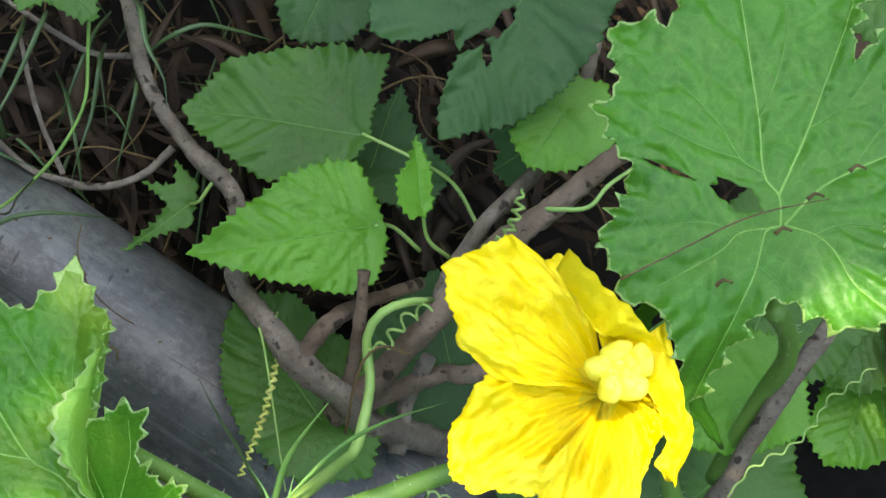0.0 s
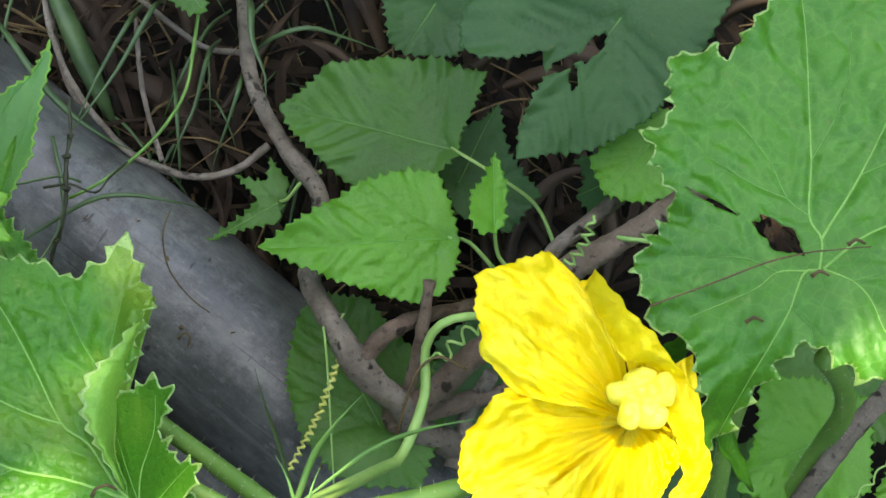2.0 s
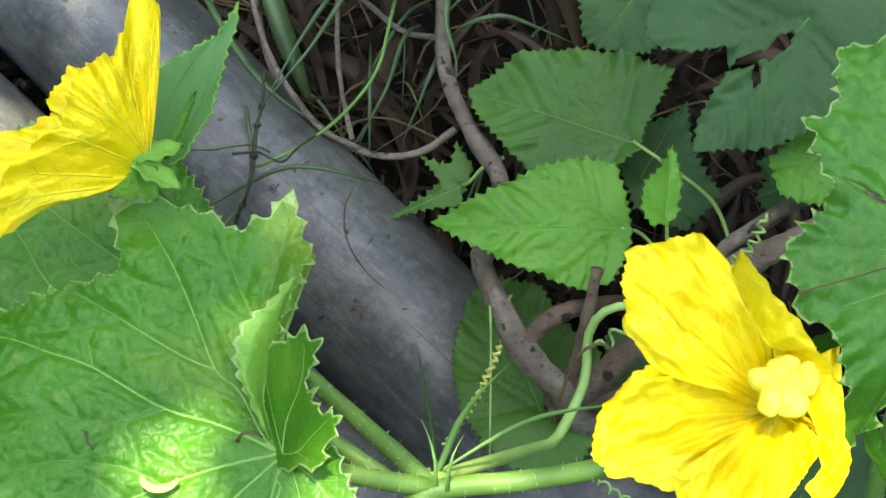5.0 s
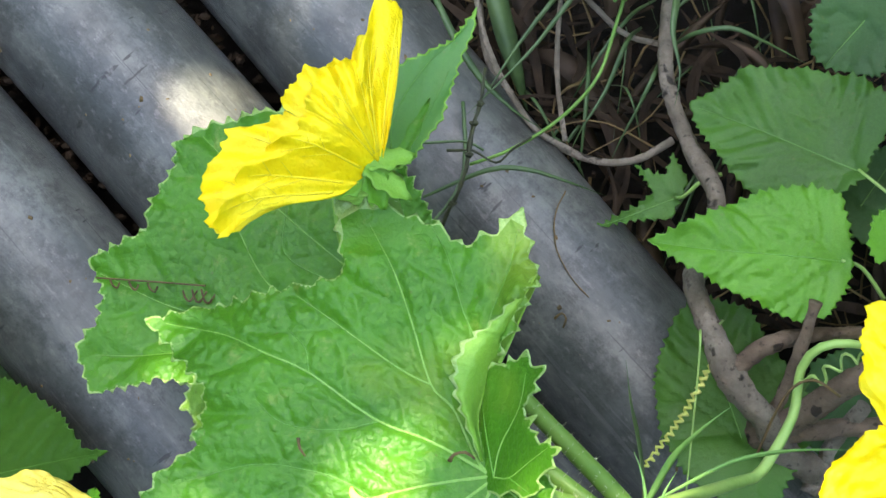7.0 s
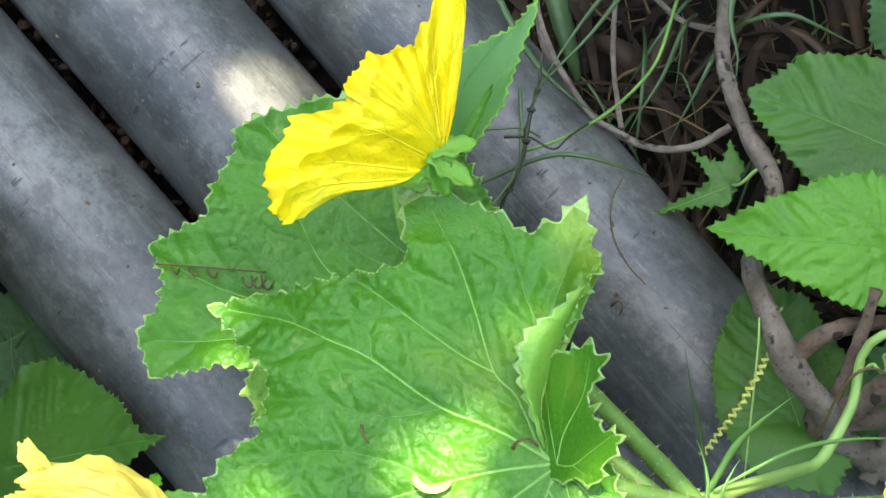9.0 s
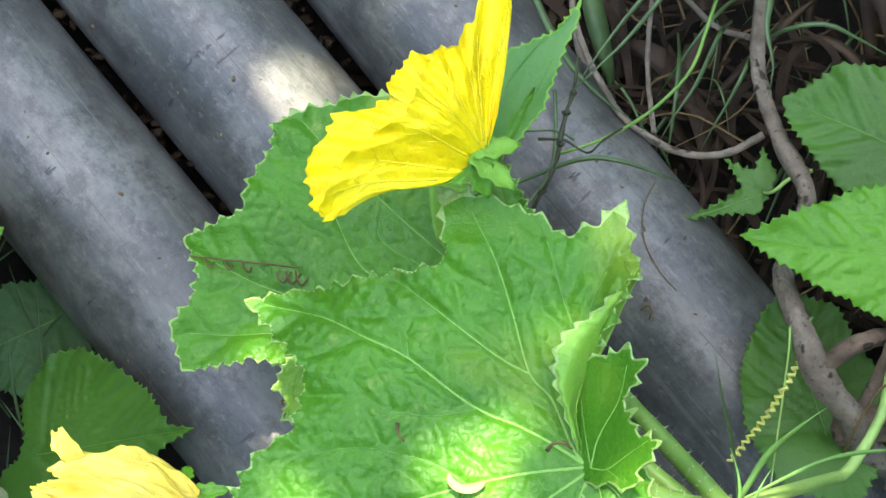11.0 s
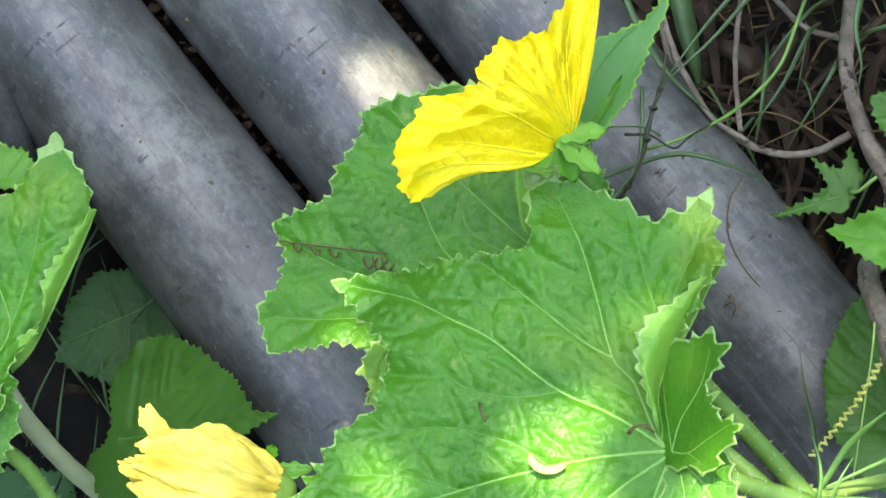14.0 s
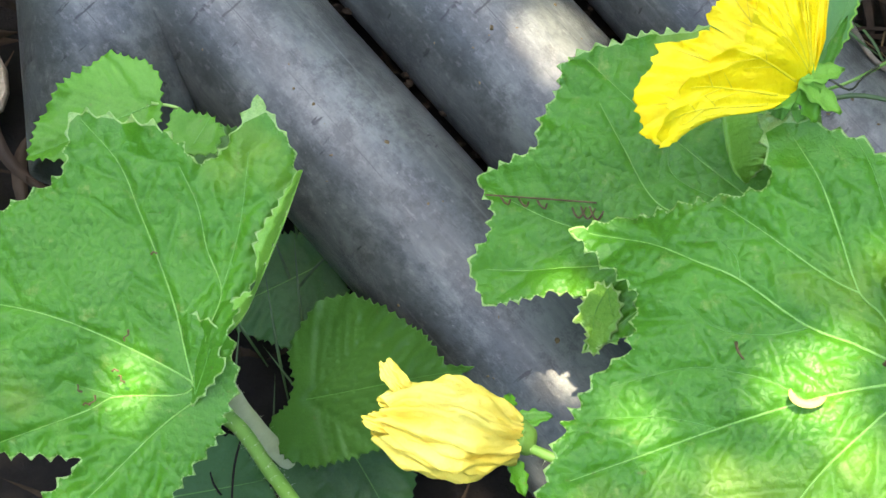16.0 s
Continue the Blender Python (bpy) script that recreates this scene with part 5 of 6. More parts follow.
mulberry((-0.163, 0.006, 0.090), [(70, 10), (96, 16), (128, 25), (163, 33), (188, 42), (204, 49), (221, 32), (250, 20), (300, 8)], 202, 48, M_BRIGHT, (0.05, 0.0), 10, "rounded green leaf resting over the end pipe", stalk=[(-0.163, 0.006, 0.091), (-0.152, 0.004, 0.086), (-0.143, -0.006, 0.06), (-0.14, -0.02, 0.03)])
mulberry((-0.140, -0.012, 0.055), [(20, 14), (60, 20), (100, 22), (150, 16), (220, 10), (320, 12)], 80, 20, M_MID, (0.0, 0.0), 12, "small rounded leaf in the gap between pipes")
mulberry((-0.101, -0.100, 0.008), [(180, 24), (198, 28), (215, 35), (237, 44), (254, 40), (280, 38), (299, 36), (312, 40), (330, 34), (20, 16), (100, 12)], 300, 40, M_DARK, (0.1, 0.1), 11, "leaf low under the others, coloured dark for shade")
mulberry((-0.111, -0.036, 0.012), [(20, 12), (96, 14), (150, 26), (184, 34), (213, 42), (253, 34), (310, 22)], 205, 40, M_DARK, (0.05, 0.05), 13, "leaf low beside the pipe, coloured dark for shade")
mulberry((-0.165, -0.125, 0.010), [(0, 40), (40, 36), (80, 24), (160, 20), (250, 24), (320, 34)], 10, 40, M_DARK, (0.05, 0.05), 14, "leaf low under the others, coloured dark for shade")
mulberry((0.313, -0.126, 0.110), [(30, 20), (96, 22), (129, 32), (163, 26), (180, 30), (196, 38), (230, 28), (290, 22)], 190, 36, M_BRIGHT, (0.1, 0.0), 15, "bright green leaf under the gourd leaf")
mulberry((0.379, -0.130, 0.060), [(183, 24), (202, 38), (221, 43), (242, 38), (272, 33), (290, 22), (334, 14), (60, 14), (120, 14)], 225, 42, M_BRIGHT, (0.05, 0.0), 16, "bright green leaf at the shrub's edge")
mulberry((0.381, -0.108, 0.075), [(150, 18), (180, 26), (198, 34), (218, 38), (244, 34), (271, 30), (310, 22), (20, 20), (90, 18)], 220, 36, M_MID, (0.05, 0.0), 27, "green leaf in shade at the shrub's edge")
mulberry((0.394, -0.139, 0.085), [(58, 65), (81, 49), (98, 36), (130, 24), (161, 21), (208, 22), (248, 33), (275, 45), (330, 50), (20, 60)], 250, 34, M_DARK, (0.05, 0.0), 28, "broad dark green leaf at the shrub's edge")
mulberry((0.372, -0.022, 0.190), [(13, 26), (73, 28), (130, 26), (165, 26), (189, 30), (222, 26), (290, 24), (330, 24)], 195, 28, M_MID, (0.05, 0.0), 29, "green leaf behind the gourd leaf")
mulberry((0.305, -0.150, 0.050), [(20, 40), (80, 38), (140, 42), (200, 46), (260, 40), (320, 40)], 200, 44, M_MID, (0.05, 0.0), 17, "green leaf in shade low in the shrub")
mulberry((0.340, -0.090, 0.090), [(20, 40), (80, 38), (140, 36), (200, 44), (230, 50), (280, 40), (320, 40)], 225, 48, M_MID, (0.05, 0.0), 18, "green leaf in shade low in the shrub")
mulberry((0.255, -0.125, 0.070), [(20, 36), (80, 34), (140, 36), (200, 40), (250, 46), (300, 38), (340, 36)], 250, 44, M_DARK, (0.05, 0.0), 19, "leaf low in the shrub, coloured dark for shade")
mulberry((0.222, 0.066, 0.070), [(20, 30), (80, 26), (170, 20), (210, 24), (229, 24), (276, 22), (320, 22)], 228, 24, M_DARK, (0.0, 0.1), 20, "leaf at the shrub's back, coloured dark for shade")
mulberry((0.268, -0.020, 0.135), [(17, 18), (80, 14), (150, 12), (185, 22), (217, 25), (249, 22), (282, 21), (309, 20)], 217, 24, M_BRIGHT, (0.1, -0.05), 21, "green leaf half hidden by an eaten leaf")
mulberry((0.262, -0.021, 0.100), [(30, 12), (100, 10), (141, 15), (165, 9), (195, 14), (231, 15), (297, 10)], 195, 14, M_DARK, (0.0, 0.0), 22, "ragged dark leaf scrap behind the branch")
mulberry((0.151, 0.003, 0.060), [(50, 8), (91, 17), (110, 9), (119, 10), (140, 19), (165, 8), (190, 14), (200, 34), (209, 18), (258, 8)], 200, 32, M_MID, (0.0, 0.0), 23, "small deeply cut green leaf",
         stalk=[(0.151, 0.003, 0.060), (0.153, 0.001, 0.068), (0.159, 0.005, 0.074), (0.166, 0.007, 0.075)])
mulberry((0.128, 0.086, 0.090), [(20, 20), (90, 20), (170, 20), (208, 21), (225, 12), (250, 13), (274, 19), (292, 20), (310, 14), (332, 18)], 290, 19, M_MID, (0.0, 0.0), 24, "small lobed green leaf at the grass")
mulberry((-0.146, -0.012, 0.100), [(20, 12), (60, 12), (120, 14), (200, 14), (330, 9)], 60, 12, M_BRIGHT, (0.0, 0.0), 25, "small green leaf tip between the pipes")
mulberry((0.225, -0.080, 0.050), [(20, 40), (80, 38), (140, 36), (200, 40), (260, 40), (320, 40)], 80, 40, M_DARK, (0.0, 0.0), 26, "leaf behind the branches, coloured dark for shade")


# ---- grass ----
def blade(points, half, fold=0.3):
    """A grass blade: a folded strip that tapers to its tip, with a little thickness."""
    line = spline(points, 0.004)
    n = len(line)
    d = np.gradient(line, axis=0)
    d /= np.linalg.norm(d, axis=1)[:, None] + 1e-12
    side = np.cross(d, np.array([0.15, -0.2, 1.0]))
    side /= np.linalg.norm(side, axis=1)[:, None]
    up = np.cross(side, d)
    w = half * np.clip(np.minimum(0.55 + 1.2 * np.linspace(0, 1, n), (1 - np.linspace(0, 1, n)) * 2.2), 0.06, 1)[:, None]
    L, C, R = line - side * w + up * w * fold, line, line + side * w + up * w * fold
    v = np.vstack([L, C, R, C - up * 0.0003])
    f = []
    for i in range(n - 1):
        f += [(i, i + n, i + n + 1, i + 1), (i + n, i + 2 * n, i + 2 * n + 1, i + n + 1), (i + 1, i + 1 + 3 * n, i + 3 * n, i), (i + 3 * n, i + 1 + 3 * n, i + 1 + 2 * n, i + 2 * n)]
    return v, f


grass = thing("grass_tuft", (0.12, 0.06, 0.0), "tuft of dull green grass blades arching over the pipe and litter", "grass")


def grass_blade(points, half=0.0009, mat=GRASS):
    v, f = blade(points, half)
    part("blade", v, f, mat, grass)


grass_blade([(0.152, 0.062, 0.055), (0.159, 0.060, 0.075), (0.171, 0.060, 0.080), (0.183, 0.057, 0.075), (0.202, 0.052, 0.062)])
grass_blade([(0.060, 0.003, 0.066), (0.083, 0.010, 0.075), (0.097, 0.010, 0.075), (0.111, 0.007, 0.070), (0.126, 0.004, 0.060)])
grass_blade([(0.125, 0.090, 0.05), (0.117, 0.072, 0.090), (0.101, 0.053, 0.085), (0.087, 0.040, 0.080), (0.076, 0.032, 0.071)])
grass_blade([(0.118, 0.095, 0.04), (0.110, 0.074, 0.080), (0.098, 0.059, 0.080), (0.088, 0.046, 0.075), (0.079, 0.033, 0.070)])
grass_blade([(0.145, 0.080, 0.03), (0.136, 0.063, 0.060), (0.128, 0.046, 0.055), (0.119, 0.033, 0.050), (0.114, 0.025, 0.040)])
grass_blade([(0.153, 0.070, 0.03), (0.146, 0.051, 0.060), (0.139, 0.038, 0.055), (0.134, 0.030, 0.050), (0.129, 0.021, 0.040)])
grass_blade([(0.062, 0.085, 0.07), (0.066, 0.073, 0.080), (0.072, 0.059, 0.080), (0.081, 0.045, 0.075), (0.093, 0.034, 0.070), (0.104, 0.029, 0.062)], 0.0014)
grass_blade([(0.156, 0.090, 0.05), (0.153, 0.073, 0.075), (0.151, 0.060, 0.076), (0.153, 0.045, 0.076), (0.151, 0.034, 0.072)], 0.0014)
grass_blade([(0.082, 0.110, 0.05), (0.087, 0.089, 0.055), (0.091, 0.073, 0.050), (0.096, 0.058, 0.040), (0.101, 0.048, 0.02)], 0.0042)
rng = np.random.default_rng(77)
for k in range(30):
    x, y = rng.uniform(0.06, 0.20), rng.uniform(0.03, 0.14)
    a = rng.uniform(-2.6, -0.9)
    L = rng.uniform(0.03, 0.07)
    h = rng.uniform(0.015, 0.05)
    grass_blade([(x, y, h * 0.4), (x + 0.35 * L * math.cos(a), y + 0.35 * L * math.sin(a), h), (x + 0.7 * L * math.cos(a), y + 0.7 * L * math.sin(a), h * 0.95), (x + L * math.cos(a), y + L * math.sin(a), h * 0.5)], rng.uniform(0.0003, 0.0009))
for k in range(16):
    x, y = rng.uniform(-0.17, -0.10), rng.uniform(-0.13, -0.03)
    a = rng.uniform(0.6, 2.4)
    L = rng.uniform(0.03, 0.06)
    grass_blade([(x, y, 0.0), (x + 0.4 * L * math.cos(a), y + 0.4 * L * math.sin(a), 0.018), (x + L * math.cos(a), y + L * math.sin(a), 0.022)], 0.0006)
lone = thing("grass_sprout", (0.125, -0.10, 0.0), "thin light green grass blades rising beside the vine", "grass")
for pts, half, mat in (([(0.118, -0.128, 0.17), (0.124, -0.120, 0.180), (0.130, -0.110, 0.190), (0.137, -0.104, 0.205), (0.144, -0.0995, 0.212)], 0.0011, GRASS_LIGHT),
                       ([(0.122, -0.122, 0.185), (0.1235, -0.112, 0.172), (0.124, -0.098, 0.156), (0.124, -0.085, 0.140), (0.125, -0.068, 0.120)], 0.0007, GRASS),
                       ([(0.125, -0.121, 0.180), (0.149, -0.109, 0.172), (0.168, -0.105, 0.166), (0.189, -0.104, 0.158)], 0.0007, GRASS_LIGHT),
                       ([(0.119, -0.135, 0.16), (0.122, -0.125, 0.186), (0.1215, -0.116, 0.192), (0.1195, -0.108, 0.190)], 0.0009, GRASS_LIGHT),
                       ([(0.126, -0.135, 0.16), (0.125, -0.127, 0.186), (0.127, -0.120, 0.194), (0.131, -0.114, 0.192)], 0.0008, GRASS_LIGHT)):
    v, f = blade(pts, half)
    part("blade", v, f, mat, lone)


# ---- litter ----
def litter():
    rng = np.random.default_rng(5)
    pieces, twigs = [], []
    for k in range(640):
        if k < 480:
            x, y = rng.uniform(0.06, 0.40), rng.uniform(-0.06, 0.17)
        else:
            x, y = rng.uniform(-0.30, 0.10), rng.uniform(-0.20, 0.15)
        z = rng.uniform(0.003, 0.040 if k < 480 else 0.012)
        a = rng.normal(1.9, 0.9)
        L = rng.uniform(0.015, 0.06)
        b = rng.uniform(-0.5, 0.5)
        pts = [(x, y, z), (x + 0.5 * L * math.cos(a), y + 0.5 * L * math.sin(a), z + rng.uniform(0, 0.01)), (x + L * math.cos(a + b), y + L * math.sin(a + b), max(0.002, z + rng.uniform(-0.008, 0.008)))]
        pieces.append(blade(pts, rng.uniform(0.0004, 0.0022), rng.uniform(-0.25, 0.35)))
    for k in range(180):
        x, y = rng.uniform(0.05, 0.38), rng.uniform(-0.05, 0.17)
        z = rng.uniform(0.004, 0.05)
        a = rng.uniform(0, 6.3)
        L = rng.uniform(0.02, 0.07)
        b = rng.uniform(-0.8, 0.8)
        pts = [(x, y, z), (x + 0.5 * L * math.cos(a), y + 0.5 * L * math.sin(a), z + rng.uniform(-0.004, 0.008)), (x + L * math.cos(a + b), y + L * math.sin(a + b), max(0.002, z - rng.uniform(0, 0.02)))]
        twigs.append(tube(spline(pts, 0.006), rng.uniform(0.0003, 0.0008), 0.0002, 6, 0.1, k))
    broad = []
    for k in range(150):
        x, y = (rng.uniform(0.08, 0.40), rng.uniform(-0.05, 0.17)) if k < 110 else (rng.uniform(-0.32, -0.14), rng.uniform(-0.04, 0.12))
        z = rng.uniform(0.008, 0.044 if k < 110 else 0.012)
        a = rng.normal(1.75, 0.6)
        L = rng.uniform(0.03, 0.08)
        b = rng.uniform(-0.6, 0.6)
        pts = [(x, y, z), (x + 0.35 * L * math.cos(a), y + 0.35 * L * math.sin(a), z + rng.uniform(0.002, 0.012)), (x + 0.7 * L * math.cos(a + b * 0.5), y + 0.7 * L * math.sin(a + b * 0.5), z + rng.uniform(0, 0.01)), (x + L * math.cos(a + b), y + L * math.sin(a + b), max(0.003, z + rng.uniform(-0.01, 0.004)))]
        broad.append(blade(pts, rng.uniform(0.0022, 0.0050), rng.uniform(-0.5, 0.6)))
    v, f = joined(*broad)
    tagged(mesh_object("dead_grass_leaves", v, f, DEAD_LEAF), "broad curled brown dead grass leaves over the soil, darkened for shade", "litter", kind="stuff")
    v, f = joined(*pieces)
    tagged(mesh_object("dry_leaf_litter", v, f, LITTER, smooth=False), "brown dry leaf strips littering the soil, darkened for shade", "litter", kind="stuff")
    v, f = joined(*twigs)
    tagged(mesh_object("fallen_twigs", v, f, DRY), "thin grey-brown dead twigs on the litter", "twigs", kind="stuff")


litter()


# ---- tendrils and thin stems ----
def coil(points, radius, turns, wire, parent=vine, mat=None, name="tendril", label=""):
    line = spline(points, 0.0008)
    n = len(line)
    d = np.gradient(line, axis=0)
    d /= np.linalg.norm(d, axis=1)[:, None]
    s1 = np.cross(d, (0.1, 0.1, 1.0))
    s1 /= np.linalg.norm(s1, axis=1)[:, None]
    s2 = np.cross(d, s1)
    th = np.linspace(0, 2 * np.pi * turns, n)[:, None]
    grow = np.sin(np.clip(np.linspace(0, 1, n) * 6, 0, np.pi / 2))[:, None]
    p = line + radius * grow * (np.cos(th) * s1 + np.sin(th) * s2)
    v, f = tube(p, wire, wire * 0.7, 7)
    return part(name, v, f, mat or TENDRIL, parent, label)


coil([(0.180, -0.076, 0.122), (0.186, -0.076, 0.122), (0.190, -0.073, 0.124), (0.196, -0.070, 0.125), (0.204, -0.069, 0.124)], 0.0022, 4, 0.0006, label="curled green tendril")
coil([(0.174, -0.118, 0.128), (0.179, -0.122, 0.122), (0.184, -0.125, 0.116), (0.190, -0.128, 0.111), (0.197, -0.132, 0.105)], 0.0014, 6, 0.0005, label="tightly curled green tendril")
coil([(0.240, -0.044, 0.146), (0.237, -0.049, 0.145), (0.235, -0.052, 0.143), (0.231, -0.056, 0.141), (0.225, -0.058, 0.138)], 0.0018, 6, 0.0006, label="green tendril wound along the branch")
coil([(0.276, -0.158, 0.130), (0.287, -0.152, 0.131), (0.304, -0.149, 0.132), (0.315, -0.144, 0.132), (0.321, -0.139, 0.131), (0.330, -0.137, 0.131), (0.343, -0.133, 0.130)], 0.0009, 9, 0.0004, label="thin wavy tendril")
stem([(0.246, -0.049, 0.135), (0.252, -0.053, 0.141), (0.261, -0.055, 0.142), (0.270, -0.050, 0.142), (0.282, -0.046, 0.140)], 0.0009, 0.0007, name="tendril", mat=TENDRIL, step=0.002, sides=8)
stem([(0.140, 0.090, 0.075), (0.135, 0.076, 0.080), (0.130, 0.061, 0.080), (0.124, 0.044, 0.080), (0.115, 0.033, 0.078), (0.103, 0.024, 0.075), (0.089, 0.017, 0.073), (0.077, 0.0135, 0.071)], 0.0007, 0.0006, name="tendril", mat=STEM, label="slender green runner over the pipe", sides=8)
coil([(0.1545, -0.0545, 0.1035), (0.1555, -0.0560, 0.1045), (0.1565, -0.0575, 0.1055)], 0.0052, 2.2, 0.0007, label="pale tendril wound round the branch")
stem([(0.151, -0.056, 0.108), (0.1505, -0.063, 0.108), (0.149, -0.080, 0.100), (0.146, -0.108, 0.088)], 0.0004, 0.0003, name="tendril", mat=TENDRIL, step=0.003, sides=7)
stem([(0.282, -0.112, 0.200), (0.294, -0.117, 0.178), (0.301, -0.124, 0.155), (0.300, -0.132, 0.125), (0.29, -0.15, 0.09)], 0.0034, 0.0032, hair=120, seed=19, label="hairy pale green leaf stalk")
coil([(0.157, -0.063, 0.106), (0.151, -0.073, 0.102), (0.145, -0.083, 0.100), (0.138, -0.092, 0.100), (0.131, -0.1005, 0.102)], 0.0011, 17, 0.0007, mat=TENDRIL_DRY, label="tightly wound pale drying tendril")
stem([(0.167, -0.098, 0.108), (0.172, -0.086, 0.120), (0.177, -0.079, 0.1255), (0.184, -0.077, 0.1265), (0.192, -0.082, 0.124)], 0.0005, 0.0005, name="tendril", mat=DRY, step=0.002, sides=7, label="dead brown tendril")
branch([(0.081, 0.100, 0.055), (0.081, 0.081, 0.060), (0.085, 0.061, 0.060), (0.092, 0.045, 0.060), (0.102, 0.031, 0.055), (0.115, 0.0255, 0.047)], 0.0010, 0.0012, 31)
branch([(0.113, 0.085, 0.050), (0.111, 0.066, 0.050), (0.111, 0.050, 0.046), (0.113, 0.030, 0.045)], 0.0009, 0.0010, 32)
stem([(0.075, 0.037, 0.071), (0.0755, 0.020, 0.071), (0.074, 0.008, 0.071), (0.068, -0.002, 0.070), (0.056, -0.014, 0.069)], 0.0008, 0.0006, grass, "stalk", GRASS, seed=3, rough=0.2, sides=8)
stem([(0.040, 0.026, 0.069), (0.058, 0.022, 0.071), (0.075, 0.022, 0.0715), (0.082, 0.0185, 0.0715)], 0.0005, 0.0005, grass, "stalk", GRASS, seed=4, rough=0.2, sides=7)


# ---- scraps lying on things ----
def scrap(points, r, label, category="plant scrap", name="dry_scrap", mat=DRY):
    line = spline(points, 0.0012)
    v, f = tube(line, r, r * 0.6, 7, 0.25, len(line))
    tagged(mesh_object(name, v, f, mat), label, category)


scrap([(0.111, 0.004, 0.0675), (0.107, -0.005, 0.068), (0.107, -0.017, 0.068), (0.112, -0.028, 0.068), (0.118, -0.035, 0.0672)], 0.0003, "thin dark hair-like stalk lying on the pipe", name="dry_stalk")
scrap([(0.1055, -0.0425, 0.0675), (0.108, -0.041, 0.069), (0.1095, -0.043, 0.0695), (0.1085, -0.046, 0.068)], 0.0005, "curled dark scrap on the pipe")
raceme = thing("dead_flower_stalk", (-0.043, -0.041, 0.128), "dead brown flower stalk with curled stubs on a leaf", "plant scrap")
v, f = tube(spline([(-0.044, -0.0405, 0.1315), (-0.032, -0.042, 0.1335), (-0.021, -0.0435, 0.1355), (-0.008, -0.0455, 0.1385)], 0.002), 0.0003, 0.0003, 6)
part("stalk", v, f, DRY, raceme)
for k, x in enumerate((-0.039, -0.033, -0.027, -0.016, -0.013, -0.010)):
    y = -0.041 - (x + 0.044) * 0.13
    big = 1.6 if k > 2 else 1.0
    v, f = tube(spline([(x, y, 0.1335), (x + 0.001, y - 0.0022 * big, 0.1350), (x + 0.0025, y - 0.0030 * big, 0.1345), (x + 0.0030 * big, y - 0.0012, 0.1340)], 0.0008), 0.00038, 0.0003, 6, 0.2, k)
    part("stub", v, f, DRY, raceme)
scrap([(0.215, -0.099, 0.2600), (0.231, -0.097, 0.2645), (0.246, -0.095, 0.2690), (0.256, -0.095, 0.2715), (0.264, -0.096, 0.2735), (0.272, -0.097, 0.2745)], 0.0003, "thin dead twig lying across a gourd leaf", name="dry_stalk")
for k, (x, y, z) in enumerate(((0.240, -0.1085, 0.2635), (0.258, -0.101, 0.2700), (0.268, -0.0955, 0.2745), (0.281, -0.092, 0.2770))):
    scrap([(x - 0.002, y, z), (x, y + 0.0008, z + 0.0012), (x + 0.0025, y - 0.0006, z + 0.0006)], 0.0006, "dry brown scrap lying on a gourd leaf")
for k, (x, y, z) in enumerate(((-0.164, -0.098, 0.1315), (-0.162, -0.1005, 0.1305), (-0.1715, -0.1075, 0.1290), (-0.1735, -0.1085, 0.1290), (-0.176, -0.1035, 0.1295), (-0.161, -0.0865, 0.1315), (-0.152, -0.060, 0.1350))):
    c, n = math.cos(k * 2.1), math.sin(k * 2.1)
    w = 0.7 + 0.25 * (k % 3)
    scrap([(x + w * (q * c - r * n), y + w * (q * n + r * c), z + h) for q, r, h in ((-0.0016, -0.0003, 0), (-0.0004, 0.0005, 0.0006), (0.0008, -0.0002, 0.0005), (0.0015, 0.0006 * (k % 2), 0.0002))], 0.0004, "curled dry scrap lying on a gourd leaf")
scrap([(0.0675, -0.112, 0.2065), (0.069, -0.1105, 0.208), (0.072, -0.1100, 0.208), (0.0745, -0.1115, 0.2065)], 0.0006, "shrivelled brown scrap at a leaf's base")
scrap([(0.0265, -0.105, 0.2065), (0.027, -0.108, 0.207), (0.0285, -0.110, 0.2065)], 0.0005, "dry brown scrap lying on a gourd leaf")


weed = thing("dead_weed_stalk", (0.066, -0.009, 0.066), "dead dark weed stalk with a side twig leaning on the pipe", "weed")
v, f = tube(spline([(0.066, -0.009, 0.064), (0.069, -0.004, 0.072), (0.073, 0.002, 0.079), (0.076, 0.011, 0.083), (0.078, 0.022, 0.085), (0.081, 0.032, 0.085), (0.083, 0.045, 0.084)], 0.002), 0.0007, 0.0005, 8, 0.3, 5, tuple((k / 9, 0.5) for k in range(10)))
part("stalk", v, f, WEED, weed)
v, f = tube(spline([(0.069, 0.016, 0.080), (0.078, 0.0145, 0.084), (0.086, 0.010, 0.084), (0.092, 0.016, 0.080), (0.099, 0.022, 0.075)], 0.002), 0.0005, 0.0004, 7, 0.25, 6)
part("side_twig", v, f, WEED, weed)
for k, (x, y, z) in enumerate(((0.0765, 0.013, 0.0845), (0.0785, 0.024, 0.086), (0.0705, -0.002, 0.0755), (0.081, 0.031, 0.0865))):
    v, f = ball((x, y, z), (0.0014, 0.0011, 0.0010), k, 0.3, 8, 10)
    part("pod", v, f, WEED, weed)


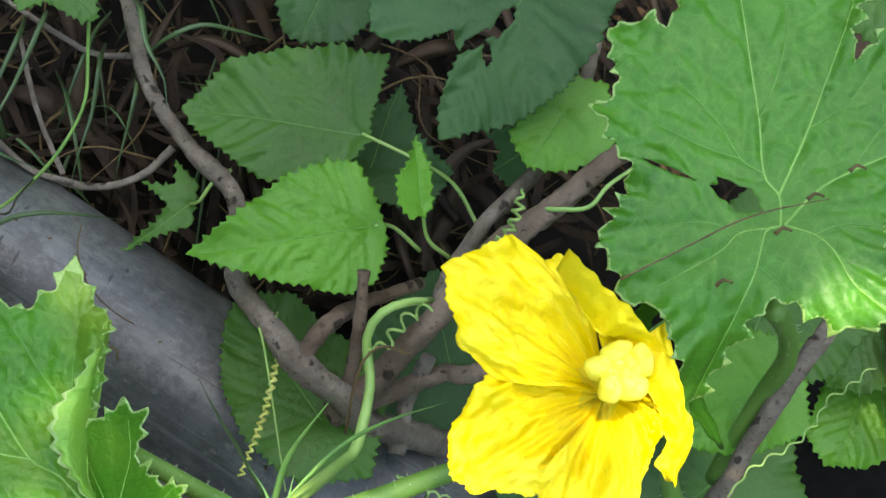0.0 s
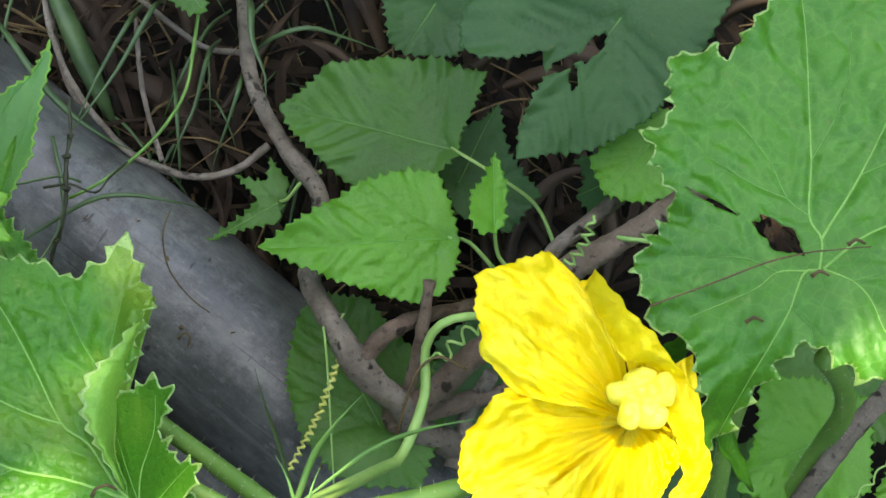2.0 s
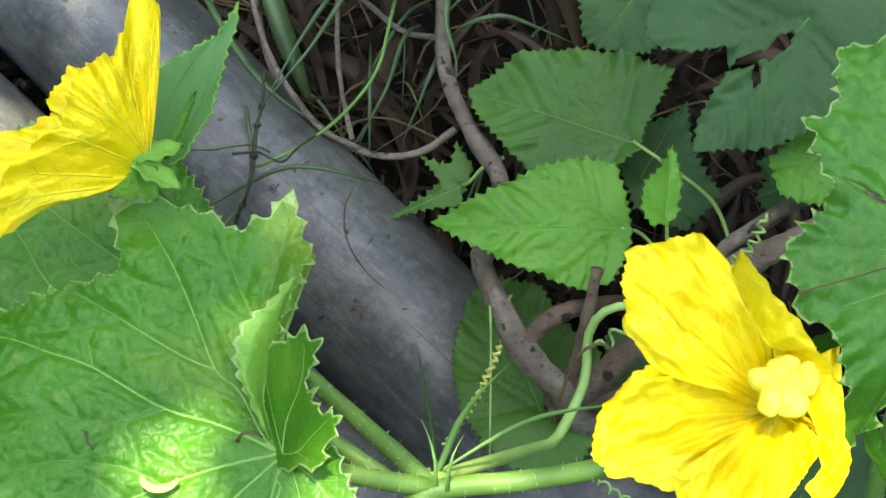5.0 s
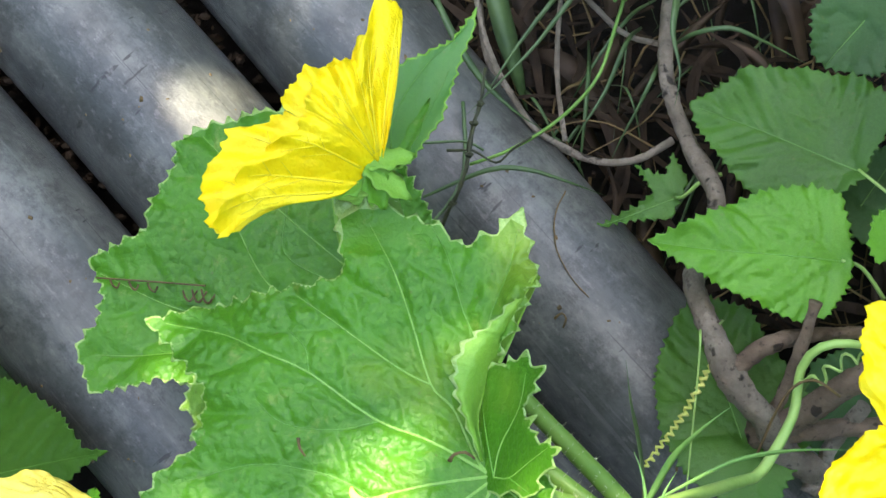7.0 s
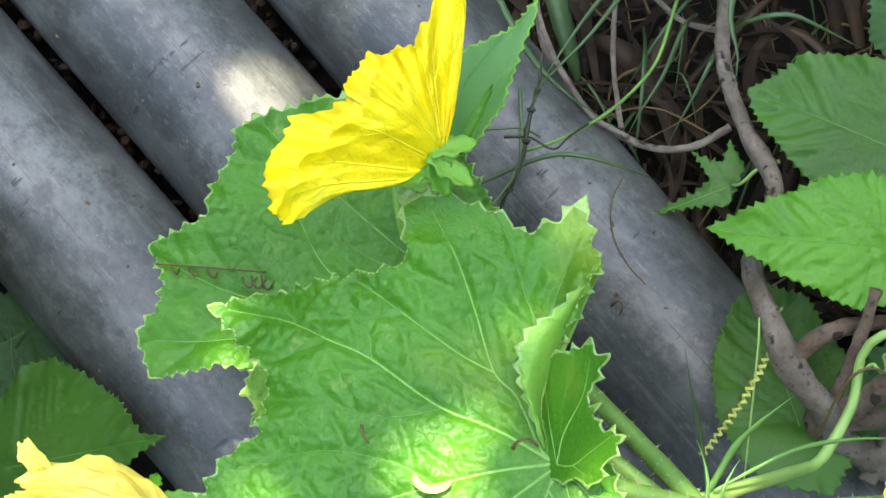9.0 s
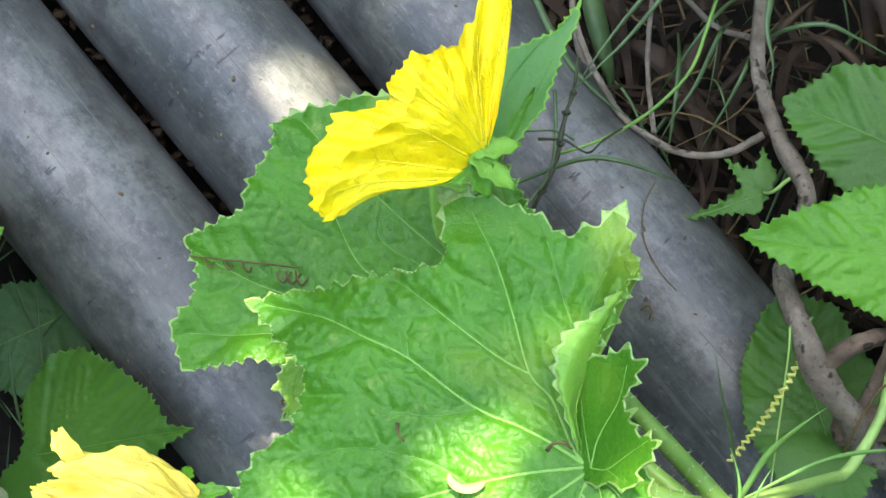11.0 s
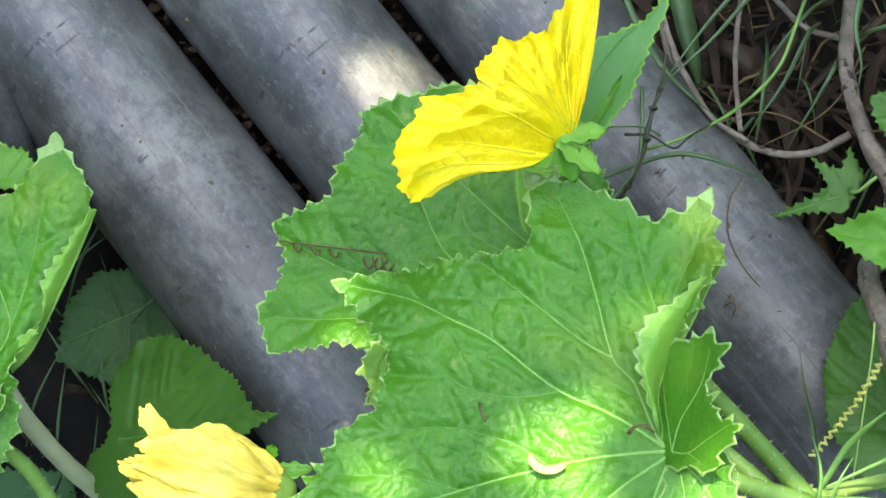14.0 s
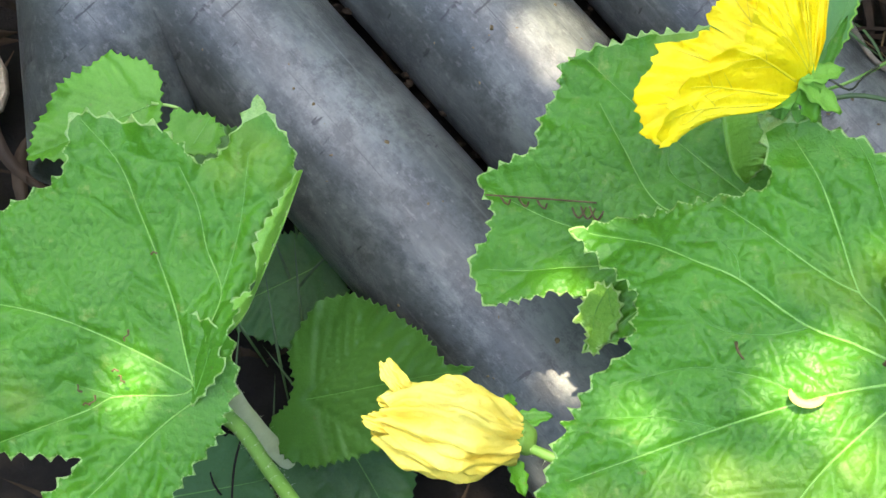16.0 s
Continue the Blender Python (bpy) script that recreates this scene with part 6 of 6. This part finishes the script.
def fallen_petal():
    verts, faces = [], []
    n = 16
    for i in range(n):
        a = math.pi * (0.15 + 0.9 * i / (n - 1))
        for r, z in ((0.0037, 0.0), (0.0050, 0.0012), (0.0064, 0.0004)):
            k = math.sin(math.pi * min(1, max(0.02, i / (n - 1)))) ** 0.5
            verts.append((0.046 + (0.0050 + (r - 0.0050) * k) * math.cos(a + 2.6), -0.119 + (0.0050 + (r - 0.0050) * k) * math.sin(a + 2.6) * 0.8, 0.2070 + z))
    m = len(verts)
    verts += [(x, y, z - 0.0005) for x, y, z in verts]
    for i in range(n - 1):
        for j in range(2):
            q = (i * 3 + j, i * 3 + j + 1, i * 3 + j + 4, i * 3 + j + 3)
            faces += [q[::-1], tuple(p + m for p in q)]
    rim = [i * 3 for i in range(n)] + [m - 2, m - 1] + [i * 3 + 2 for i in range(n - 2, -1, -1)] + [1]
    faces += [(rim[k], rim[(k + 1) % len(rim)], rim[(k + 1) % len(rim)] + m, rim[k] + m) for k in range(len(rim))]
    tagged(mesh_object("fallen_petal", verts, faces, FALLEN), "fallen pale yellow petal lying on a gourd leaf", "petal")


fallen_petal()


def wood_chip():
    """A flat splinter of pale wood with chipped corners."""
    rng = np.random.default_rng(4)
    ring = [(-0.011, -0.018), (-0.004, -0.021), (0.006, -0.015), (0.009, -0.004), (0.007, 0.010), (0.002, 0.019), (-0.005, 0.016), (-0.010, 0.004)]
    n = len(ring)
    verts = [(x * k, y * k, z + rng.normal(0, 0.0004)) for k, z in ((0.96, 0.0), (1.0, 0.0015), (0.98, 0.0045), (0.86, 0.0058)) for x, y in ring]
    faces = [(i * n + k, i * n + (k + 1) % n, (i + 1) * n + (k + 1) % n, (i + 1) * n + k) for i in range(3) for k in range(n)] + [tuple(range(n))[::-1], tuple(3 * n + k for k in range(n))]
    ob = mesh_object("wood_chip", verts, faces, CHIP, smooth=False)
    ob.location = (-0.2415, 0.0400, 0.010)
    ob.scale = (0.7, 0.7, 0.9)
    tagged(ob, "pale splinter of wood lying on the litter", "wood scrap")


wood_chip()


def crumbs():
    """Soil crumbs and seed scraps on the pipes."""
    rng = np.random.default_rng(9)
    out, gap = [], []
    for px, az in ((0.0519, 128.1), (-0.0425, 130.4), (-0.1368, 130.7)):
        a = radians(az)
        for _ in range(40):
            t, c = rng.uniform(-0.20, 0.16), rng.normal(0, 0.016)
            c = max(-0.03, min(0.03, c))
            z = 0.0336 + math.sqrt(0.0336 ** 2 - c * c)
            x, y = px + t * math.cos(a) - c * math.sin(a), 0.05 + t * math.sin(a) + c * math.cos(a)
            r = rng.uniform(0.0002, 0.0006)
            out.append(ball((x, y, z), (r * rng.uniform(0.6, 2.6), r * rng.uniform(0.6, 2.6), r * 0.5), int(rng.integers(99)), 0.2, 4, 6))
        for _ in range(150):
            t = rng.uniform(-0.25, 0.16)
            c = 0.0358 + rng.normal(0, 0.0016)
            x, y = px + t * math.cos(a) + c * math.sin(a) * 1.02, 0.05 + t * math.sin(a) - c * math.cos(a) * 1.02
            r = rng.uniform(0.0006, 0.0022)
            gap.append(ball((x, y, rng.uniform(0.008, 0.036)), (r * rng.uniform(0.5, 1.6), r * rng.uniform(0.5, 1.6), r * 0.7), int(rng.integers(99)), 0.2, 4, 6))
    v, f = joined(*out)
    tagged(mesh_object("soil_crumbs", v, f, DRY), "tiny dark crumbs and scraps on the pipes", "crumbs", kind="stuff")
    v, f = joined(*gap)
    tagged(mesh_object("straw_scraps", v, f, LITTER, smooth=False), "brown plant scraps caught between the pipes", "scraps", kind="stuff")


crumbs()


# ---- unseen tree added overhead: shades the place, letting sun through in flecks ----
def overhead_shade():
    rng = np.random.default_rng(12)
    d = np.array(SUN_WAY)
    e1 = np.cross(d, (0, 0, 1.0))
    e1 /= np.linalg.norm(e1)
    e2 = np.cross(d, e1)
    gx, gy, gr = (np.array(q) for q in zip(*[(np.array(g) @ e1, np.array(g) @ e2, r) for *g, r in FLECKS]))
    verts, faces = [], []
    clumps = [(np.array(g), r) for *g, r in CLUMPS]
    for k in range(11400):
        u, v, w = rng.uniform(-0.40, 0.40), rng.uniform(-0.34, 0.34), rng.uniform(1.45, 1.75)
        if math.hypot(u / 0.44, v / 0.38) > 0.85 + 0.3 * noise.noise((u * 9, v * 9, 2)):
            continue
        p = np.array((0.06, -0.06, 0.1)) + e1 * u + e2 * v + d * w
        L = rng.uniform(0.009, 0.017)
        if k > 4600:
            g, r = clumps[k % len(clumps)]
            a, q = rng.uniform(0, 6.3), r * math.sqrt(rng.uniform())
            p = g + e1 * q * math.cos(a) + e2 * q * math.sin(a) + d * w
            L = rng.uniform(0.014, 0.024)
        if (np.hypot(p @ e1 - gx, p @ e2 - gy) < gr + L * 0.3).any():
            continue
        a = rng.uniform(0, 6.3)
        n = d + rng.normal(size=3) * 0.4
        n /= np.linalg.norm(n)
        s = np.cross(n, (math.cos(a), math.sin(a), 0.2))
        s /= np.linalg.norm(s)
        t = np.cross(n, s)
        i = len(verts)
        for x, y in ((-1, 0), (-0.4, 0.42), (0.3, 0.36), (1, 0), (0.3, -0.36), (-0.4, -0.42)):
            verts.append(p + L * (x * s + y * t))
        faces.append(tuple(range(i, i + 6)))
    tree = thing("added_shade_tree", (1.3, 0.9, 0.0), "unseen leafy tree bough added to shade the place", "tree")
    part("crown", verts, faces, MULB, tree, smooth=False)
    top = np.array((0.06, -0.06, 0.1)) + d * 1.75
    v, f = tube(spline([(1.3, 0.9, -0.01), (1.32, 0.92, 0.9), (1.2, 0.85, 1.6), tuple(top + np.array((0.1, 0.1, 0.1)))], 0.1), 0.06, 0.02, 12, 0.05)
    part("trunk", v, f, BARK, tree)


# Denser clumps set to dim chosen places: the place shaded and the clump's radius.
CLUMPS = ((-0.10, -0.07, 0.03, 0.055), (0.045, -0.070, 0.205, 0.060), (-0.07, 0.06, 0.067, 0.08), (-0.13, 0.02, 0.067, 0.07), (0.03, -0.02, 0.22, 0.035), (0.09, 0.06, 0.05, 0.07), (0.08, 0.05, 0.05, 0.06), (0.20, 0.06, 0.05, 0.07),
          (0.10, -0.01, 0.06, 0.05), (0.25, -0.055, 0.27, 0.075), (0.25, 0.04, 0.07, 0.10), (0.12, 0.05, 0.06, 0.06), (0.19, 0.02, 0.09, 0.05), (-0.16, -0.05, 0.10, 0.07), (0.30, -0.14, 0.08, 0.07), (0.17, -0.03, 0.11, 0.05),
          (0.14, -0.09, 0.10, 0.05), (-0.02, -0.04, 0.13, 0.06), (0.32, -0.06, 0.27, 0.06), (-0.17, -0.11, 0.12, 0.05), (-0.05, -0.02, 0.067, 0.05), (-0.21, 0.06, 0.05, 0.08))
# Gaps set for sun flecks: a place in the scene and the gap's radius.
FLECKS = ((-0.091, -0.050, 0.058, 0.006), (0.224, -0.139, 0.240, 0.008), (-0.014, 0.036, 0.066, 0.013), (-0.012, -0.092, 0.066, 0.009), (-0.053, -0.019, 0.066, 0.006), (-0.161, -0.102, 0.118, 0.012),
          (0.050, -0.115, 0.204, 0.009), (0.038, -0.119, 0.204, 0.008), (0.060, -0.102, 0.204, 0.004), (0.056, -0.084, 0.204, 0.005), (0.072, -0.076, 0.206, 0.005), (0.050, -0.050, 0.207, 0.004), (0.086, -0.048, 0.209, 0.006),
          (-0.023, -0.015, 0.134, 0.004), (-0.13, -0.065, 0.13, 0.003), (0.262, -0.127, 0.266, 0.010), (0.278, -0.128, 0.270, 0.011), (0.234, -0.134, 0.240, 0.009), (0.136, -0.118, 0.165, 0.010), (0.088, -0.130, 0.206, 0.005))
overhead_shade()


# ---- unseen hedge ring added all round, closing the place and its low sky ----
def hedge():
    rng = np.random.default_rng(3)
    verts, faces = [], []
    n, m = 120, 16
    for i in range(n):
        a = 2 * math.pi * i / n
        for j in range(m + 1):
            z = -0.02 + 1.6 * j / m
            r = 1.9 + 0.14 * noise.noise((math.cos(a) * 5, math.sin(a) * 5, z * 4)) + 0.10 * noise.noise((math.cos(a) * 13, math.sin(a) * 13, z * 11)) + 0.15 * max(0, z - 1.4)
            verts.append((r * math.cos(a), r * math.sin(a), z + (0.12 * noise.noise((a * 6, 3, 1)) if j == m else 0)))
    for i in range(n):
        for j in range(m):
            faces.append((i * (m + 1) + j, i * (m + 1) + j + 1, ((i + 1) % n) * (m + 1) + j + 1, ((i + 1) % n) * (m + 1) + j))
    for k in range(5000):
        a, z = rng.uniform(0, 6.283), rng.uniform(0.02, 1.62)
        r = 1.78 + rng.uniform(-0.08, 0.12)
        p = np.array((r * math.cos(a), r * math.sin(a), z))
        L = rng.uniform(0.03, 0.06)
        w = rng.normal(size=3)
        nn = np.array((-math.cos(a), -math.sin(a), 0.6)) + rng.normal(size=3) * 0.5
        s1 = np.cross(nn, w)
        s1 /= np.linalg.norm(s1)
        s2 = np.cross(nn, s1)
        s2 /= np.linalg.norm(s2)
        i = len(verts)
        for x, y in ((-1, 0), (-0.4, 0.42), (0.3, 0.36), (1, 0), (0.3, -0.36), (-0.4, -0.42)):
            verts.append(p + L * (x * s1 + y * s2))
        faces.append(tuple(range(i, i + 6)))
    tagged(mesh_object("hedge", verts, faces, MULB_DARK, smooth=False), "unseen dark green leafy ring added to close the place all round", "hedge", kind="stuff")


hedge()
